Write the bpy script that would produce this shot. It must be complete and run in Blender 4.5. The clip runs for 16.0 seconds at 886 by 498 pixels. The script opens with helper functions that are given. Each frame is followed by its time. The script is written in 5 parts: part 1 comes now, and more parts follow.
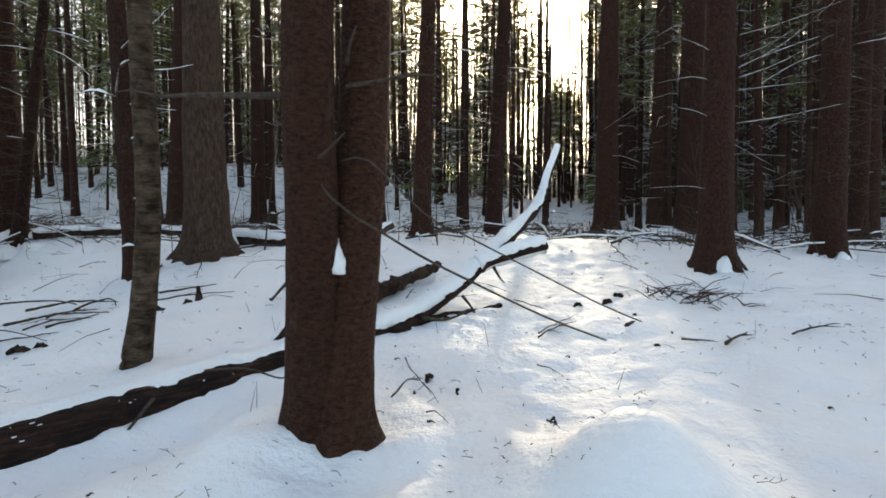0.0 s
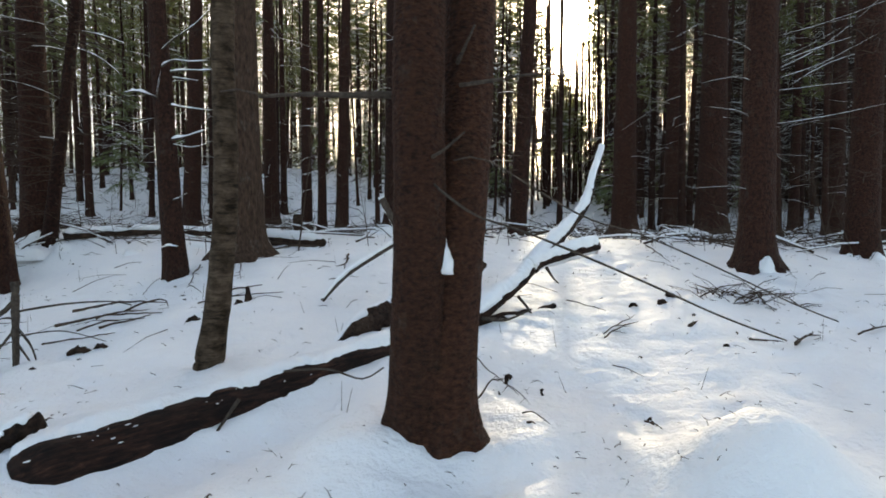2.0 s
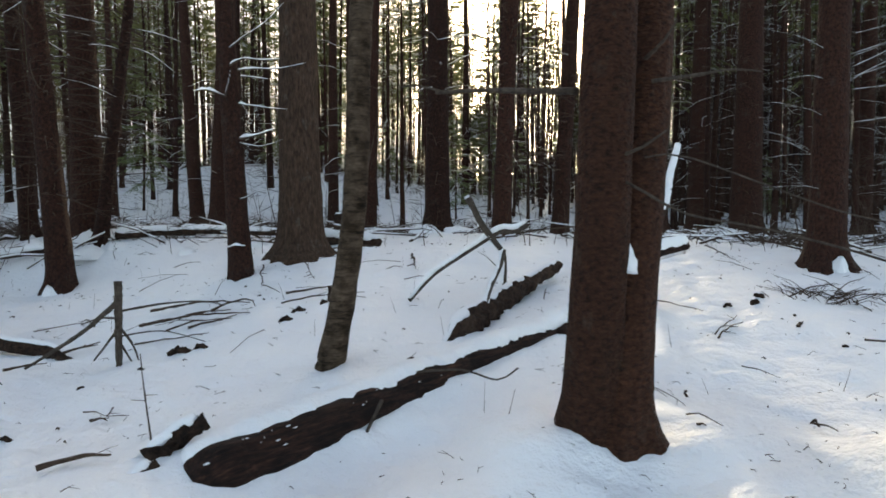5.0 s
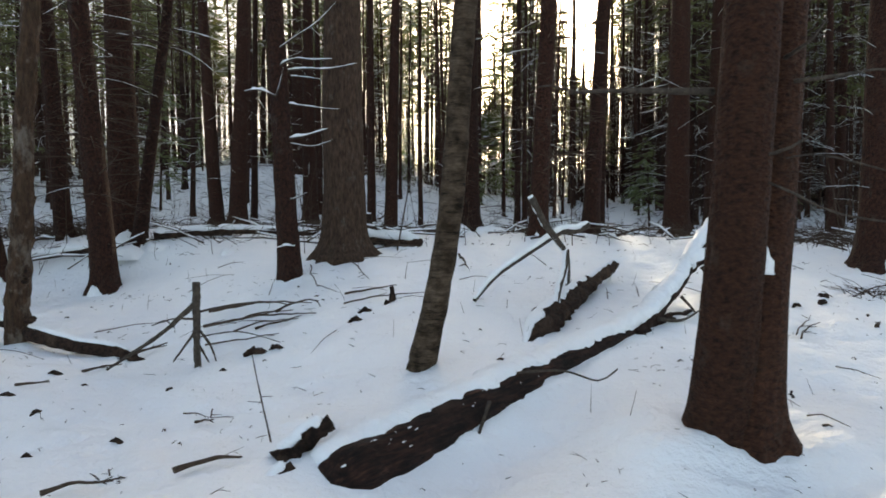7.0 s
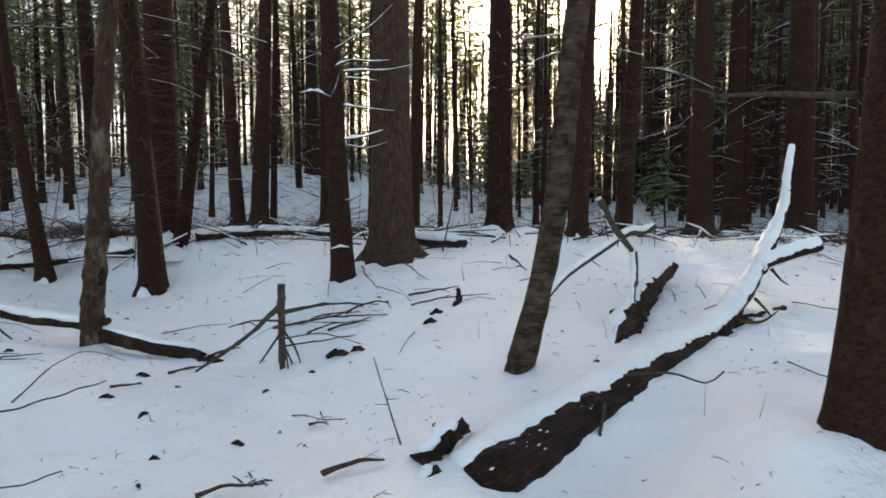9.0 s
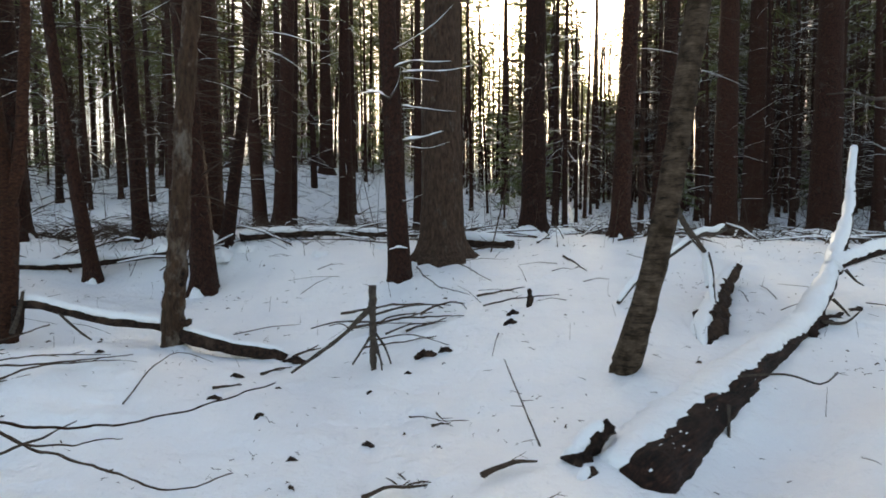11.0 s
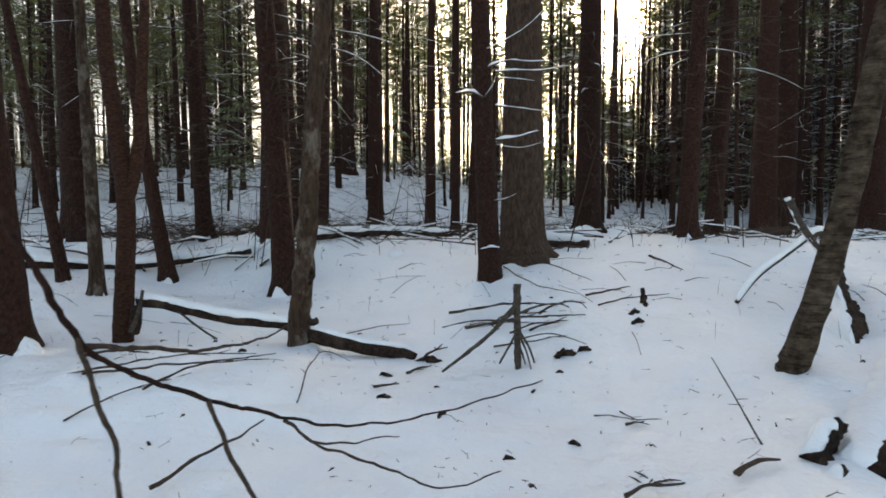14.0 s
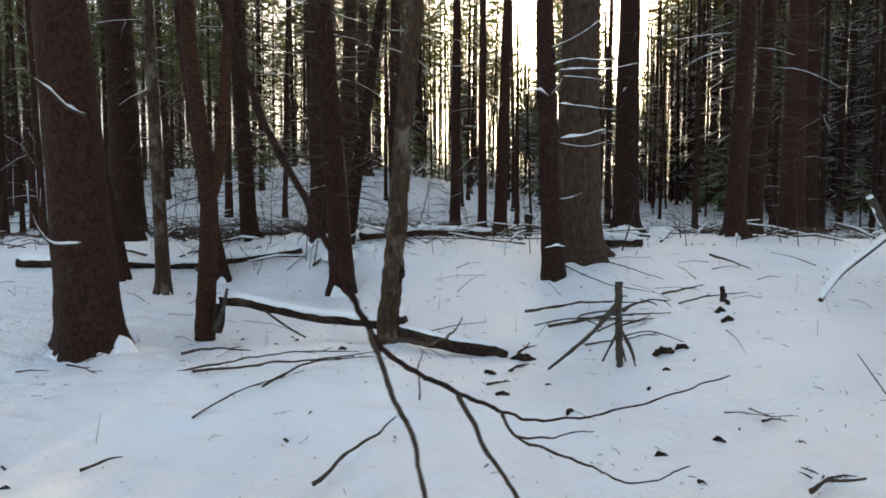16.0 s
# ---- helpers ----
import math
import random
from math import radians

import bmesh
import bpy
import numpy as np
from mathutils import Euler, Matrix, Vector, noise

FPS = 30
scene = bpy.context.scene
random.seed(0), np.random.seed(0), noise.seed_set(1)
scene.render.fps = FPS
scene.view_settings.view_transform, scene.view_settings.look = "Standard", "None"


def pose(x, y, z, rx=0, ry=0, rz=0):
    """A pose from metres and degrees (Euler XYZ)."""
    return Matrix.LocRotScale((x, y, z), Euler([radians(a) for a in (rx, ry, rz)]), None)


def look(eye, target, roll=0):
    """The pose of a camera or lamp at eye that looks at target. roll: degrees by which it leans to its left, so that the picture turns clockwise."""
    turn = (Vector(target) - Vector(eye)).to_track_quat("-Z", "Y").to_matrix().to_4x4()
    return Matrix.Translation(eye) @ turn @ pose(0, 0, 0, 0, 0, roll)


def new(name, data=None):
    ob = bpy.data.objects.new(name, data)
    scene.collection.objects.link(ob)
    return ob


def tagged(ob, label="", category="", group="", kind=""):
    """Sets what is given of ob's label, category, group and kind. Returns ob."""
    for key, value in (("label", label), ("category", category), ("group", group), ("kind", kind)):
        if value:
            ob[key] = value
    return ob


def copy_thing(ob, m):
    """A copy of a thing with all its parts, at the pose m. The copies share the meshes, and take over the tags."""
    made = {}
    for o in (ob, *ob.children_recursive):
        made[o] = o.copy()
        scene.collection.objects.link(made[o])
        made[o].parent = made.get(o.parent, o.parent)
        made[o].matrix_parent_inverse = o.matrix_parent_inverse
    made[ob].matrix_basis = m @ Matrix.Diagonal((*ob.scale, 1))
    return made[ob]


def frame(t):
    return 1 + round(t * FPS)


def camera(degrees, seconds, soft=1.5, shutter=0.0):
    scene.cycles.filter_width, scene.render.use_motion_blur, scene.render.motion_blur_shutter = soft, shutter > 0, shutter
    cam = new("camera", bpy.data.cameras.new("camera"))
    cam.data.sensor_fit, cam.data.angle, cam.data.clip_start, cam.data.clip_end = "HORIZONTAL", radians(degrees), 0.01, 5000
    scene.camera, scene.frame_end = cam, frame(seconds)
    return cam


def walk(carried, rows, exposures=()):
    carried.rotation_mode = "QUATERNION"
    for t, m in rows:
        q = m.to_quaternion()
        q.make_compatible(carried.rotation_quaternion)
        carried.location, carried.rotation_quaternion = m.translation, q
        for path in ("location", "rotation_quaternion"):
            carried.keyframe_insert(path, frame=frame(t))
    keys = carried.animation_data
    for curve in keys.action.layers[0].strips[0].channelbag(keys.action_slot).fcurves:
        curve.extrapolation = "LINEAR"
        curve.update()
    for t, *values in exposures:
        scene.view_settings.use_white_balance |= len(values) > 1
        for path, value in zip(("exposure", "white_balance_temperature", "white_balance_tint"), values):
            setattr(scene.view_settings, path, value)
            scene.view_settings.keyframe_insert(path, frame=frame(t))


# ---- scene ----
cam = camera(75.0, 16.0, soft=1.7, shutter=0.5)
METRES, EYE, TILT, LEAN, TURN = 6.0, 1.3, -3.5, 0.0, 0.0
ROWS = [
    (0.0, 0.0, 0.0, 0.0, 0.0, 0.0, -0.0),
    (0.5, -0.0236, 0.0001, -0.0007, -0.03, 0.01, 0.02),
    (1.0, -0.0476, 0.0006, -0.0006, -0.03, 0.03, 0.01),
    (1.5, -0.0715, 0.0012, -0.0005, -0.03, 0.04, 0.03),
    (2.0, -0.0959, 0.0017, -0.0005, -0.01, 0.09, 0.03),
    (2.5, -0.1209, 0.0029, -0.0004, -0.01, 0.1, 0.02),
    (3.0, -0.1466, 0.0038, -0.001, -0.0, 0.12, 0.01),
    (3.5, -0.1727, 0.0046, -0.0013, 0.02, 0.15, -0.01),
    (4.0, -0.1995, 0.0057, -0.0023, 0.05, 0.18, -0.04),
    (6.5, -0.3412, 0.0088, -0.0006, 0.12, 0.04, 0.04),
    (7.0, -0.3714, 0.0089, -0.0004, 0.1, 0.05, 0.04),
    (7.5, -0.4023, 0.0091, -0.0001, 0.09, 0.05, 0.05),
    (8.0, -0.4333, 0.0088, 0.0006, 0.09, 0.03, 0.05),
    (8.5, -0.4648, 0.0083, 0.0013, 0.1, 0.07, 0.04),
    (9.0, -0.4969, 0.0081, 0.0024, 0.14, 0.07, 0.03),
    (11.5, -0.6684, 0.0065, 0.005, 0.02, 0.02, 0.04),
    (12.0, -0.704, 0.0067, 0.005, -0.03, 0.02, 0.05),
    (12.5, -0.7398, 0.0069, 0.0049, -0.06, 0.03, 0.06),
    (13.0, -0.776, 0.0073, 0.0042, -0.09, 0.06, 0.01),
    (13.5, -0.8126, 0.0074, 0.0034, -0.07, 0.08, -0.03),
    (14.0, -0.8494, 0.0075, 0.0024, -0.05, 0.1, -0.0),
    (14.5, -0.8872, 0.0078, 0.0002, -0.09, 0.17, 0.04),
    (15.0, -0.9244, 0.0079, -0.0012, -0.06, 0.2, 0.06),
    (15.5, -0.9619, 0.0081, -0.0021, -0.04, 0.22, 0.07),
    (16.0, -0.9996, 0.0083, -0.0028, -0.02, 0.27, 0.02),
]
walk(cam, [(t, pose(0, 0, EYE, TILT, LEAN, TURN) @ pose(METRES * x, 1.49 * METRES * y, METRES * z, 90 + pitch / 1.49, roll, yaw / 1.49)) for t, x, y, z, yaw, pitch, roll in ROWS], exposures=[(0.0, 2.24, 9100, 5), (16.0, 2.24, 9100, 5)])

# ---- world, sun, exposure ----
SUN_AZ, SUN_EL = 11.2, 16.6          # degrees right of +y, degrees up
sky_world = bpy.data.worlds.new("winter_sky")
scene.world = sky_world
sky_world.use_nodes = True
wn = sky_world.node_tree
wn.nodes.clear()
sky = wn.nodes.new("ShaderNodeTexSky")
sky.sky_type = "NISHITA"
sky.sun_disc = False
sky.sun_elevation = radians(SUN_EL)
sky.sun_rotation = radians(SUN_AZ)
sky.dust_density = 1.5
sky.air_density = 0.5
sky.ozone_density = 0.2
bg = wn.nodes.new("ShaderNodeBackground")
bg.inputs["Strength"].default_value = 0.15
wout = wn.nodes.new("ShaderNodeOutputWorld")
wn.links.new(sky.outputs[0], bg.inputs[0])
wn.links.new(bg.outputs[0], wout.inputs[0])

sun_way = Vector((math.sin(radians(SUN_AZ)) * math.cos(radians(SUN_EL)), math.cos(radians(SUN_AZ)) * math.cos(radians(SUN_EL)), math.sin(radians(SUN_EL))))
sun_data = bpy.data.lights.new("sun", "SUN")
sun_data.energy, sun_data.angle, sun_data.color = 0.68, radians(0.7), (1.0, 0.95, 0.89)
sun = new("sun", sun_data)
sun.matrix_world = look(sun_way * 60, (0, 0, 0))


# ---- materials ----
def material(name):
    m = bpy.data.materials.new(name)
    m.use_nodes = True
    nt = m.node_tree
    return m, nt, nt.nodes["Principled BSDF"]


def node(nt, kind, **values):
    n = nt.nodes.new(kind)
    for key, value in values.items():
        n.inputs[key].default_value = value
    return n


def coords(nt, scale):
    tc = nt.nodes.new("ShaderNodeTexCoord")
    mp = nt.nodes.new("ShaderNodeMapping")
    mp.inputs["Scale"].default_value = scale
    nt.links.new(tc.outputs["Object"], mp.inputs["Vector"])
    return mp.outputs["Vector"]


def ramp(nt, fac, stops):
    r = nt.nodes.new("ShaderNodeValToRGB")
    el = r.color_ramp.elements
    while len(el) < len(stops):
        el.new(0.5)
    for e, (pos, col) in zip(el, stops):
        e.position, e.color = pos, (*col, 1)
    nt.links.new(fac, r.inputs["Fac"])
    return r.outputs["Color"]


def mix(nt, fac, a, b, kind="MIX"):
    m = nt.nodes.new("ShaderNodeMix")
    m.data_type, m.blend_type = "RGBA", kind
    for sock, v in ((m.inputs[0], fac), (m.inputs[6], a), (m.inputs[7], b)):
        if isinstance(v, (int, float)):
            sock.default_value = v
        elif isinstance(v, tuple):
            sock.default_value = (*v, 1)
        else:
            nt.links.new(v, sock)
    return m.outputs[2]


def bump(nt, bsdf, height, strength, distance):
    b = node(nt, "ShaderNodeBump", Strength=strength, Distance=distance)
    nt.links.new(height, b.inputs["Height"])
    nt.links.new(b.outputs["Normal"], bsdf.inputs["Normal"])
    return b


def add(nt, a, b, k=1.0):
    m = nt.nodes.new("ShaderNodeMath")
    m.operation = "MULTIPLY_ADD"
    m.inputs[1].default_value = k
    nt.links.new(b, m.inputs[0])
    nt.links.new(a, m.inputs[2])
    return m.outputs[0]


def snow_material():
    m, nt, p = material("snow")
    v = coords(nt, (1, 1, 1))
    big = node(nt, "ShaderNodeTexNoise", Scale=1.3, Detail=4.0)
    mid = node(nt, "ShaderNodeTexNoise", Scale=5.0, Detail=5.0, Roughness=0.55)
    fine = node(nt, "ShaderNodeTexNoise", Scale=70.0, Detail=3.0)
    pits = node(nt, "ShaderNodeTexNoise", Scale=17.0, Detail=3.0, Roughness=0.6)
    for n in (big, mid, fine, pits):
        nt.links.new(v, n.inputs["Vector"])
    col = ramp(nt, big.outputs[0], [(0.3, (0.80, 0.82, 0.85)), (0.7, (0.87, 0.88, 0.89))])
    nt.links.new(col, p.inputs["Base Color"])
    p.inputs["Roughness"].default_value = 0.6
    p.inputs["Specular IOR Level"].default_value = 0.35
    bump(nt, p, add(nt, add(nt, mid.outputs[0], pits.outputs[0], 0.65), fine.outputs[0], 0.04), 0.6, 0.065)
    return m


def bark_material(name, dark, light, moss, stretch, rough=0.9, patch=(0.2, 0.2, 0.19), patch_from=0.66):
    """Flaky bark: ridges drawn out along the trunk, pale crusts and a green tinge."""
    m, nt, p = material(name)
    v = coords(nt, (1, 1, stretch))
    ridge = node(nt, "ShaderNodeTexNoise", Scale=26.0, Detail=6.0, Roughness=0.65)
    flake = node(nt, "ShaderNodeTexVoronoi", Scale=34.0)
    spot = node(nt, "ShaderNodeTexNoise", Scale=4.5, Detail=5.0, Roughness=0.7)
    nt.links.new(v, ridge.inputs["Vector"])
    nt.links.new(v, flake.inputs["Vector"])
    nt.links.new(coords(nt, (1, 1, 0.6)), spot.inputs["Vector"])
    col = ramp(nt, ridge.outputs[0], [(0.33, dark), (0.68, light)])
    info = nt.nodes.new("ShaderNodeObjectInfo")
    tone = ramp(nt, info.outputs["Random"], [(0.0, (0.68, 0.66, 0.66)), (1.0, (1.08, 1.03, 1.0))])
    col = mix(nt, 1.0, col, tone, "MULTIPLY")
    crust = ramp(nt, spot.outputs[0], [(patch_from - 0.08, (0, 0, 0)), (patch_from + 0.06, (0.6, 0.6, 0.6))])
    col = mix(nt, crust, col, patch)
    green = ramp(nt, spot.outputs[0], [(0.25, (0.35, 0.35, 0.35)), (0.45, (0, 0, 0))])
    col = mix(nt, green, col, moss)
    nt.links.new(col, p.inputs["Base Color"])
    p.inputs["Roughness"].default_value = rough
    p.inputs["Specular IOR Level"].default_value = 0.2
    bump(nt, p, add(nt, ridge.outputs[0], flake.outputs["Distance"], 0.7), 1.0, 0.03)
    return m


def birch_material():
    m, nt, p = material("ringed_bark")
    v = coords(nt, (3.0, 3.0, 15.0))
    ring = node(nt, "ShaderNodeTexNoise", Scale=1.7, Detail=7.0, Roughness=0.72)
    spot = node(nt, "ShaderNodeTexNoise", Scale=9.0, Detail=6.0, Roughness=0.65)
    nt.links.new(v, ring.inputs["Vector"])
    nt.links.new(coords(nt, (1, 1, 1)), spot.inputs["Vector"])
    col = ramp(nt, ring.outputs[0], [(0.36, (0.014, 0.010, 0.007)), (0.47, (0.055, 0.04, 0.029)), (0.7, (0.11, 0.083, 0.062))])
    pale = ramp(nt, spot.outputs[0], [(0.38, (0.4, 0.35, 0.3)), (0.62, (1.2, 1.15, 1.1))])
    nt.links.new(mix(nt, 1.0, col, pale, "MULTIPLY"), p.inputs["Base Color"])
    p.inputs["Roughness"].default_value = 0.9
    p.inputs["Specular IOR Level"].default_value = 0.12
    bump(nt, p, ring.outputs[0], 0.6, 0.012)
    return m


def wood_material(name, dark, light, stretch=(6, 6, 6), scale=5.0):
    m, nt, p = material(name)
    n = node(nt, "ShaderNodeTexNoise", Scale=scale, Detail=6.0, Roughness=0.7)
    nt.links.new(coords(nt, stretch), n.inputs["Vector"])
    nt.links.new(ramp(nt, n.outputs[0], [(0.3, dark), (0.7, light)]), p.inputs["Base Color"])
    p.inputs["Roughness"].default_value = 0.9
    p.inputs["Specular IOR Level"].default_value = 0.2
    bump(nt, p, n.outputs[0], 0.8, 0.015)
    return m


def fibre_material():
    """Rotten wood with fibres running along the fallen log, red-brown with dark streaks."""
    m, nt, p = material("fibrous_rotten_wood")
    turn = nt.nodes.new("ShaderNodeMapping")
    turn.inputs["Rotation"].default_value = (0, 0, radians(-45))
    nt.links.new(coords(nt, (1, 1, 1)), turn.inputs["Vector"])
    fine = nt.nodes.new("ShaderNodeMapping")
    fine.inputs["Scale"].default_value = (1.6, 14, 14)
    nt.links.new(turn.outputs[0], fine.inputs["Vector"])
    grain = node(nt, "ShaderNodeTexNoise", Scale=3.0, Detail=7.0, Roughness=0.7)
    nt.links.new(fine.outputs[0], grain.inputs["Vector"])
    blot = node(nt, "ShaderNodeTexNoise", Scale=5.0, Detail=5.0, Roughness=0.6)
    nt.links.new(coords(nt, (1, 1, 1)), blot.inputs["Vector"])
    col = ramp(nt, grain.outputs[0], [(0.34, (0.004, 0.0022, 0.0016)), (0.56, (0.036, 0.016, 0.0105)), (0.77, (0.15, 0.072, 0.047))])
    tone = ramp(nt, blot.outputs[0], [(0.35, (0.35, 0.33, 0.33)), (0.65, (1.15, 1.05, 1.0))])
    nt.links.new(mix(nt, 1.0, col, tone, "MULTIPLY"), p.inputs["Base Color"])
    p.inputs["Roughness"].default_value = 0.85
    p.inputs["Specular IOR Level"].default_value = 0.25
    bump(nt, p, grain.outputs[0], 1.0, 0.03)
    return m


def foliage_material(name, dark, light, through_col):
    m, nt, p = material(name)
    geo = nt.nodes.new("ShaderNodeNewGeometry")
    col = ramp(nt, geo.outputs["Random Per Island"], [(0.0, dark), (0.91, light), (0.94, (0.5, 0.52, 0.55)), (1.0, (0.6, 0.62, 0.65))])
    nt.links.new(col, p.inputs["Base Color"])
    p.inputs["Roughness"].default_value = 0.7
    p.inputs["Specular IOR Level"].default_value = 0.25
    tr = nt.nodes.new("ShaderNodeBsdfTranslucent")
    tr.inputs["Color"].default_value = (*through_col, 1)
    ms = nt.nodes.new("ShaderNodeMixShader")
    ms.inputs[0].default_value = 0.35
    out = nt.nodes["Material Output"]
    nt.links.new(p.outputs[0], ms.inputs[1])
    nt.links.new(tr.outputs[0], ms.inputs[2])
    nt.links.new(ms.outputs[0], out.inputs["Surface"])
    return m


SNOW = snow_material()
BARK = bark_material("spruce_bark", (0.0145, 0.006, 0.0038), (0.063, 0.0255, 0.0158), (0.022, 0.019, 0.011), 0.8, patch=(0.058, 0.047, 0.038))
BARK_GREY = bark_material("grey_bark", (0.024, 0.014, 0.0095), (0.095, 0.058, 0.04), (0.045, 0.042, 0.024), 0.3, patch=(0.14, 0.13, 0.11))
BARK_RED = bark_material("peeling_bark", (0.024, 0.013, 0.008), (0.098, 0.056, 0.034), (0.04, 0.035, 0.02), 0.3, patch=(0.2, 0.17, 0.14), patch_from=0.58)
RINGED = birch_material()
ROTTEN = bark_material("rotten_log_bark", (0.008, 0.005, 0.0035), (0.056, 0.031, 0.022), (0.022, 0.02, 0.01), 1.0, patch=(0.1, 0.062, 0.042), patch_from=0.58)
FIBRE = fibre_material()
DEAD = wood_material("dead_wood", (0.025, 0.019, 0.015), (0.1, 0.078, 0.062))
TWIG = wood_material("twig_bark", (0.026, 0.017, 0.012), (0.094, 0.062, 0.044))
NEEDLES = foliage_material("spruce_needles", (0.03, 0.038, 0.02), (0.075, 0.085, 0.042), (0.24, 0.26, 0.09))
LEAVES = foliage_material("young_needles", (0.03, 0.05, 0.026), (0.08, 0.11, 0.055), (0.26, 0.3, 0.11))


# ---- mesh helpers ----
class Geo:
    """Vertices and faces that grow into one mesh."""

    def __init__(self):
        self.v, self.f = [], []

    def mesh(self, name, mat, smooth=True):
        me = bpy.data.meshes.new(name)
        me.from_pydata(self.v, [], self.f)
        me.materials.append(mat)
        if smooth:
            me.polygons.foreach_set("use_smooth", [True] * len(me.polygons))
        me.update()
        return me


def part(name, geo, mat, parent, label="", smooth=True):
    me = geo if isinstance(geo, bpy.types.Mesh) else geo.mesh(name, mat, smooth)
    ob = new(name, me)
    ob.parent = parent
    if label:
        tagged(ob, label)
    return ob


def thing(name, at, label, category, group="", kind=""):
    ob = new(name)
    ob.location = at
    return tagged(ob, label, category, group, kind)


def curve_points(pts, step):
    """A smooth line through the points, resampled."""
    p = [Vector(q) for q in pts]
    if len(p) == 2:
        n = max(2, int((p[1] - p[0]).length / step))
        return [p[0].lerp(p[1], i / n) for i in range(n + 1)]
    out = []
    for i in range(len(p) - 1):
        a, b = p[max(i - 1, 0)], p[i]
        c, d = p[i + 1], p[min(i + 2, len(p) - 1)]
        n = max(1, int((c - b).length / step))
        for k in range(n):
            t = k / n
            out.append(0.5 * (2 * b + (c - a) * t + (2 * a - 5 * b + 4 * c - d) * t * t + (3 * b - a - 3 * c + d) * t ** 3))
    out.append(p[-1])
    return out


def tube(geo, pts, r0, r1, seg=6, rough=0.0, seed=0.0, cap=True, taper=1.0, freq=6.0):
    """A round stick along the points, with an uneven skin."""
    base, n = len(geo.v), len(pts)
    up = Vector((0.31, 0.17, 0.93))
    for i, q in enumerate(pts):
        d = (pts[min(i + 1, n - 1)] - pts[max(i - 1, 0)]).normalized()
        a = d.cross(up if abs(d.dot(up)) < 0.95 else Vector((1, 0, 0))).normalized()
        b = d.cross(a)
        r = r0(i / (n - 1)) if callable(r0) else r0 + (r1 - r0) * (i / (n - 1)) ** taper
        for k in range(seg):
            w = 2 * math.pi * k / seg
            o = a * math.cos(w) + b * math.sin(w)
            rr = r
            if rough:
                rr *= 1 + rough * noise.noise(Vector((q.x * freq + o.x * 1.7 + seed, q.y * freq + o.y * 1.7, q.z * freq + o.z * 1.7)))
            geo.v.append(q + o * rr)
    for i in range(n - 1):
        for k in range(seg):
            k2 = (k + 1) % seg
            geo.f.append((base + i * seg + k, base + i * seg + k2, base + (i + 1) * seg + k2, base + (i + 1) * seg + k))
    if cap:
        geo.f.append(tuple(base + k for k in range(seg - 1, -1, -1)))
        geo.f.append(tuple(base + (n - 1) * seg + k for k in range(seg)))


def at(v, t):
    return v(t) if callable(v) else v


def snow_cap(geo, pts, radius, width, height, seed=0.0, seg=8, gaps=0.0, shift=0.0, ragged=1.0, sink=0.0, back=1.0):
    """Snow lying along the top of a stick or log: a lumpy ridge with rounded sides."""
    base, n = len(geo.v), len(pts)
    for i, q in enumerate(pts):
        d = (pts[min(i + 1, n - 1)] - pts[max(i - 1, 0)])
        flat = Vector((d.x, d.y, 0))
        side = Vector((d.y, -d.x, 0)).normalized() if flat.length > 1e-4 else Vector((1, 0, 0))
        end = min(1, i / 1.5, (n - 1 - i) / 1.5)
        lump = 1 + 0.35 * noise.noise(Vector((q.x * 4 + seed, q.y * 4, q.z * 4))) + 0.2 * noise.noise(Vector((q.x * 13, q.y * 13 + seed, q.z * 13)))
        if gaps and noise.noise(Vector((q.x * 3 + seed * 2, q.y * 3, 7))) > 0.5 - gaps:
            lump *= 0.35
        t = i / (n - 1)
        rad = at(radius, t)
        w, h = at(width, t) * rad * (0.4 + 0.6 * end), at(height, t) * lump * (0.15 + 0.85 * end)
        for k in range(seg + 1):
            a = math.pi * k / seg
            jag = noise.noise(Vector((q.x * 9 + (0 if k < seg / 2 else 40), q.y * 9 + seed, q.z * 9))) + 0.6 * noise.noise(Vector((q.x * 27 + (0 if k < seg / 2 else 40), q.y * 27, seed)))
            low = rad * (0.42 + 0.3 * jag)
            if k > seg * 0.6:
                low -= sink * (k / seg - 0.6) / 0.4
            wide = w * (1 + 0.12 * ragged * jag) * (back if k > seg / 2 else 1)
            if 0 < k < seg:
                low += (rad * 0.95 + h - low) * math.sin(a) ** (0.6 if not sink or k < seg / 2 else 1.1)
                wide *= 1.06
            geo.v.append(q + side * (math.cos(a) * wide + at(shift, t) * rad) + Vector((0, 0, low)))
    for i in range(n - 1):
        for k in range(seg):
            a, b = base + i * (seg + 1) + k, base + (i + 1) * (seg + 1) + k
            geo.f.append((a, a + 1, b + 1, b))
        a, b = base + i * (seg + 1), base + (i + 1) * (seg + 1)
        geo.f.append((a, b, b + seg, a + seg))


# ---- ground ----
MOUNDS = []


def mound(x, y, size, height):
    MOUNDS.append((x, y, size, height))


def step(a, b, v):
    u = np.clip((v - a) / (b - a), 0, 1)
    return u * u * (3 - 2 * u)


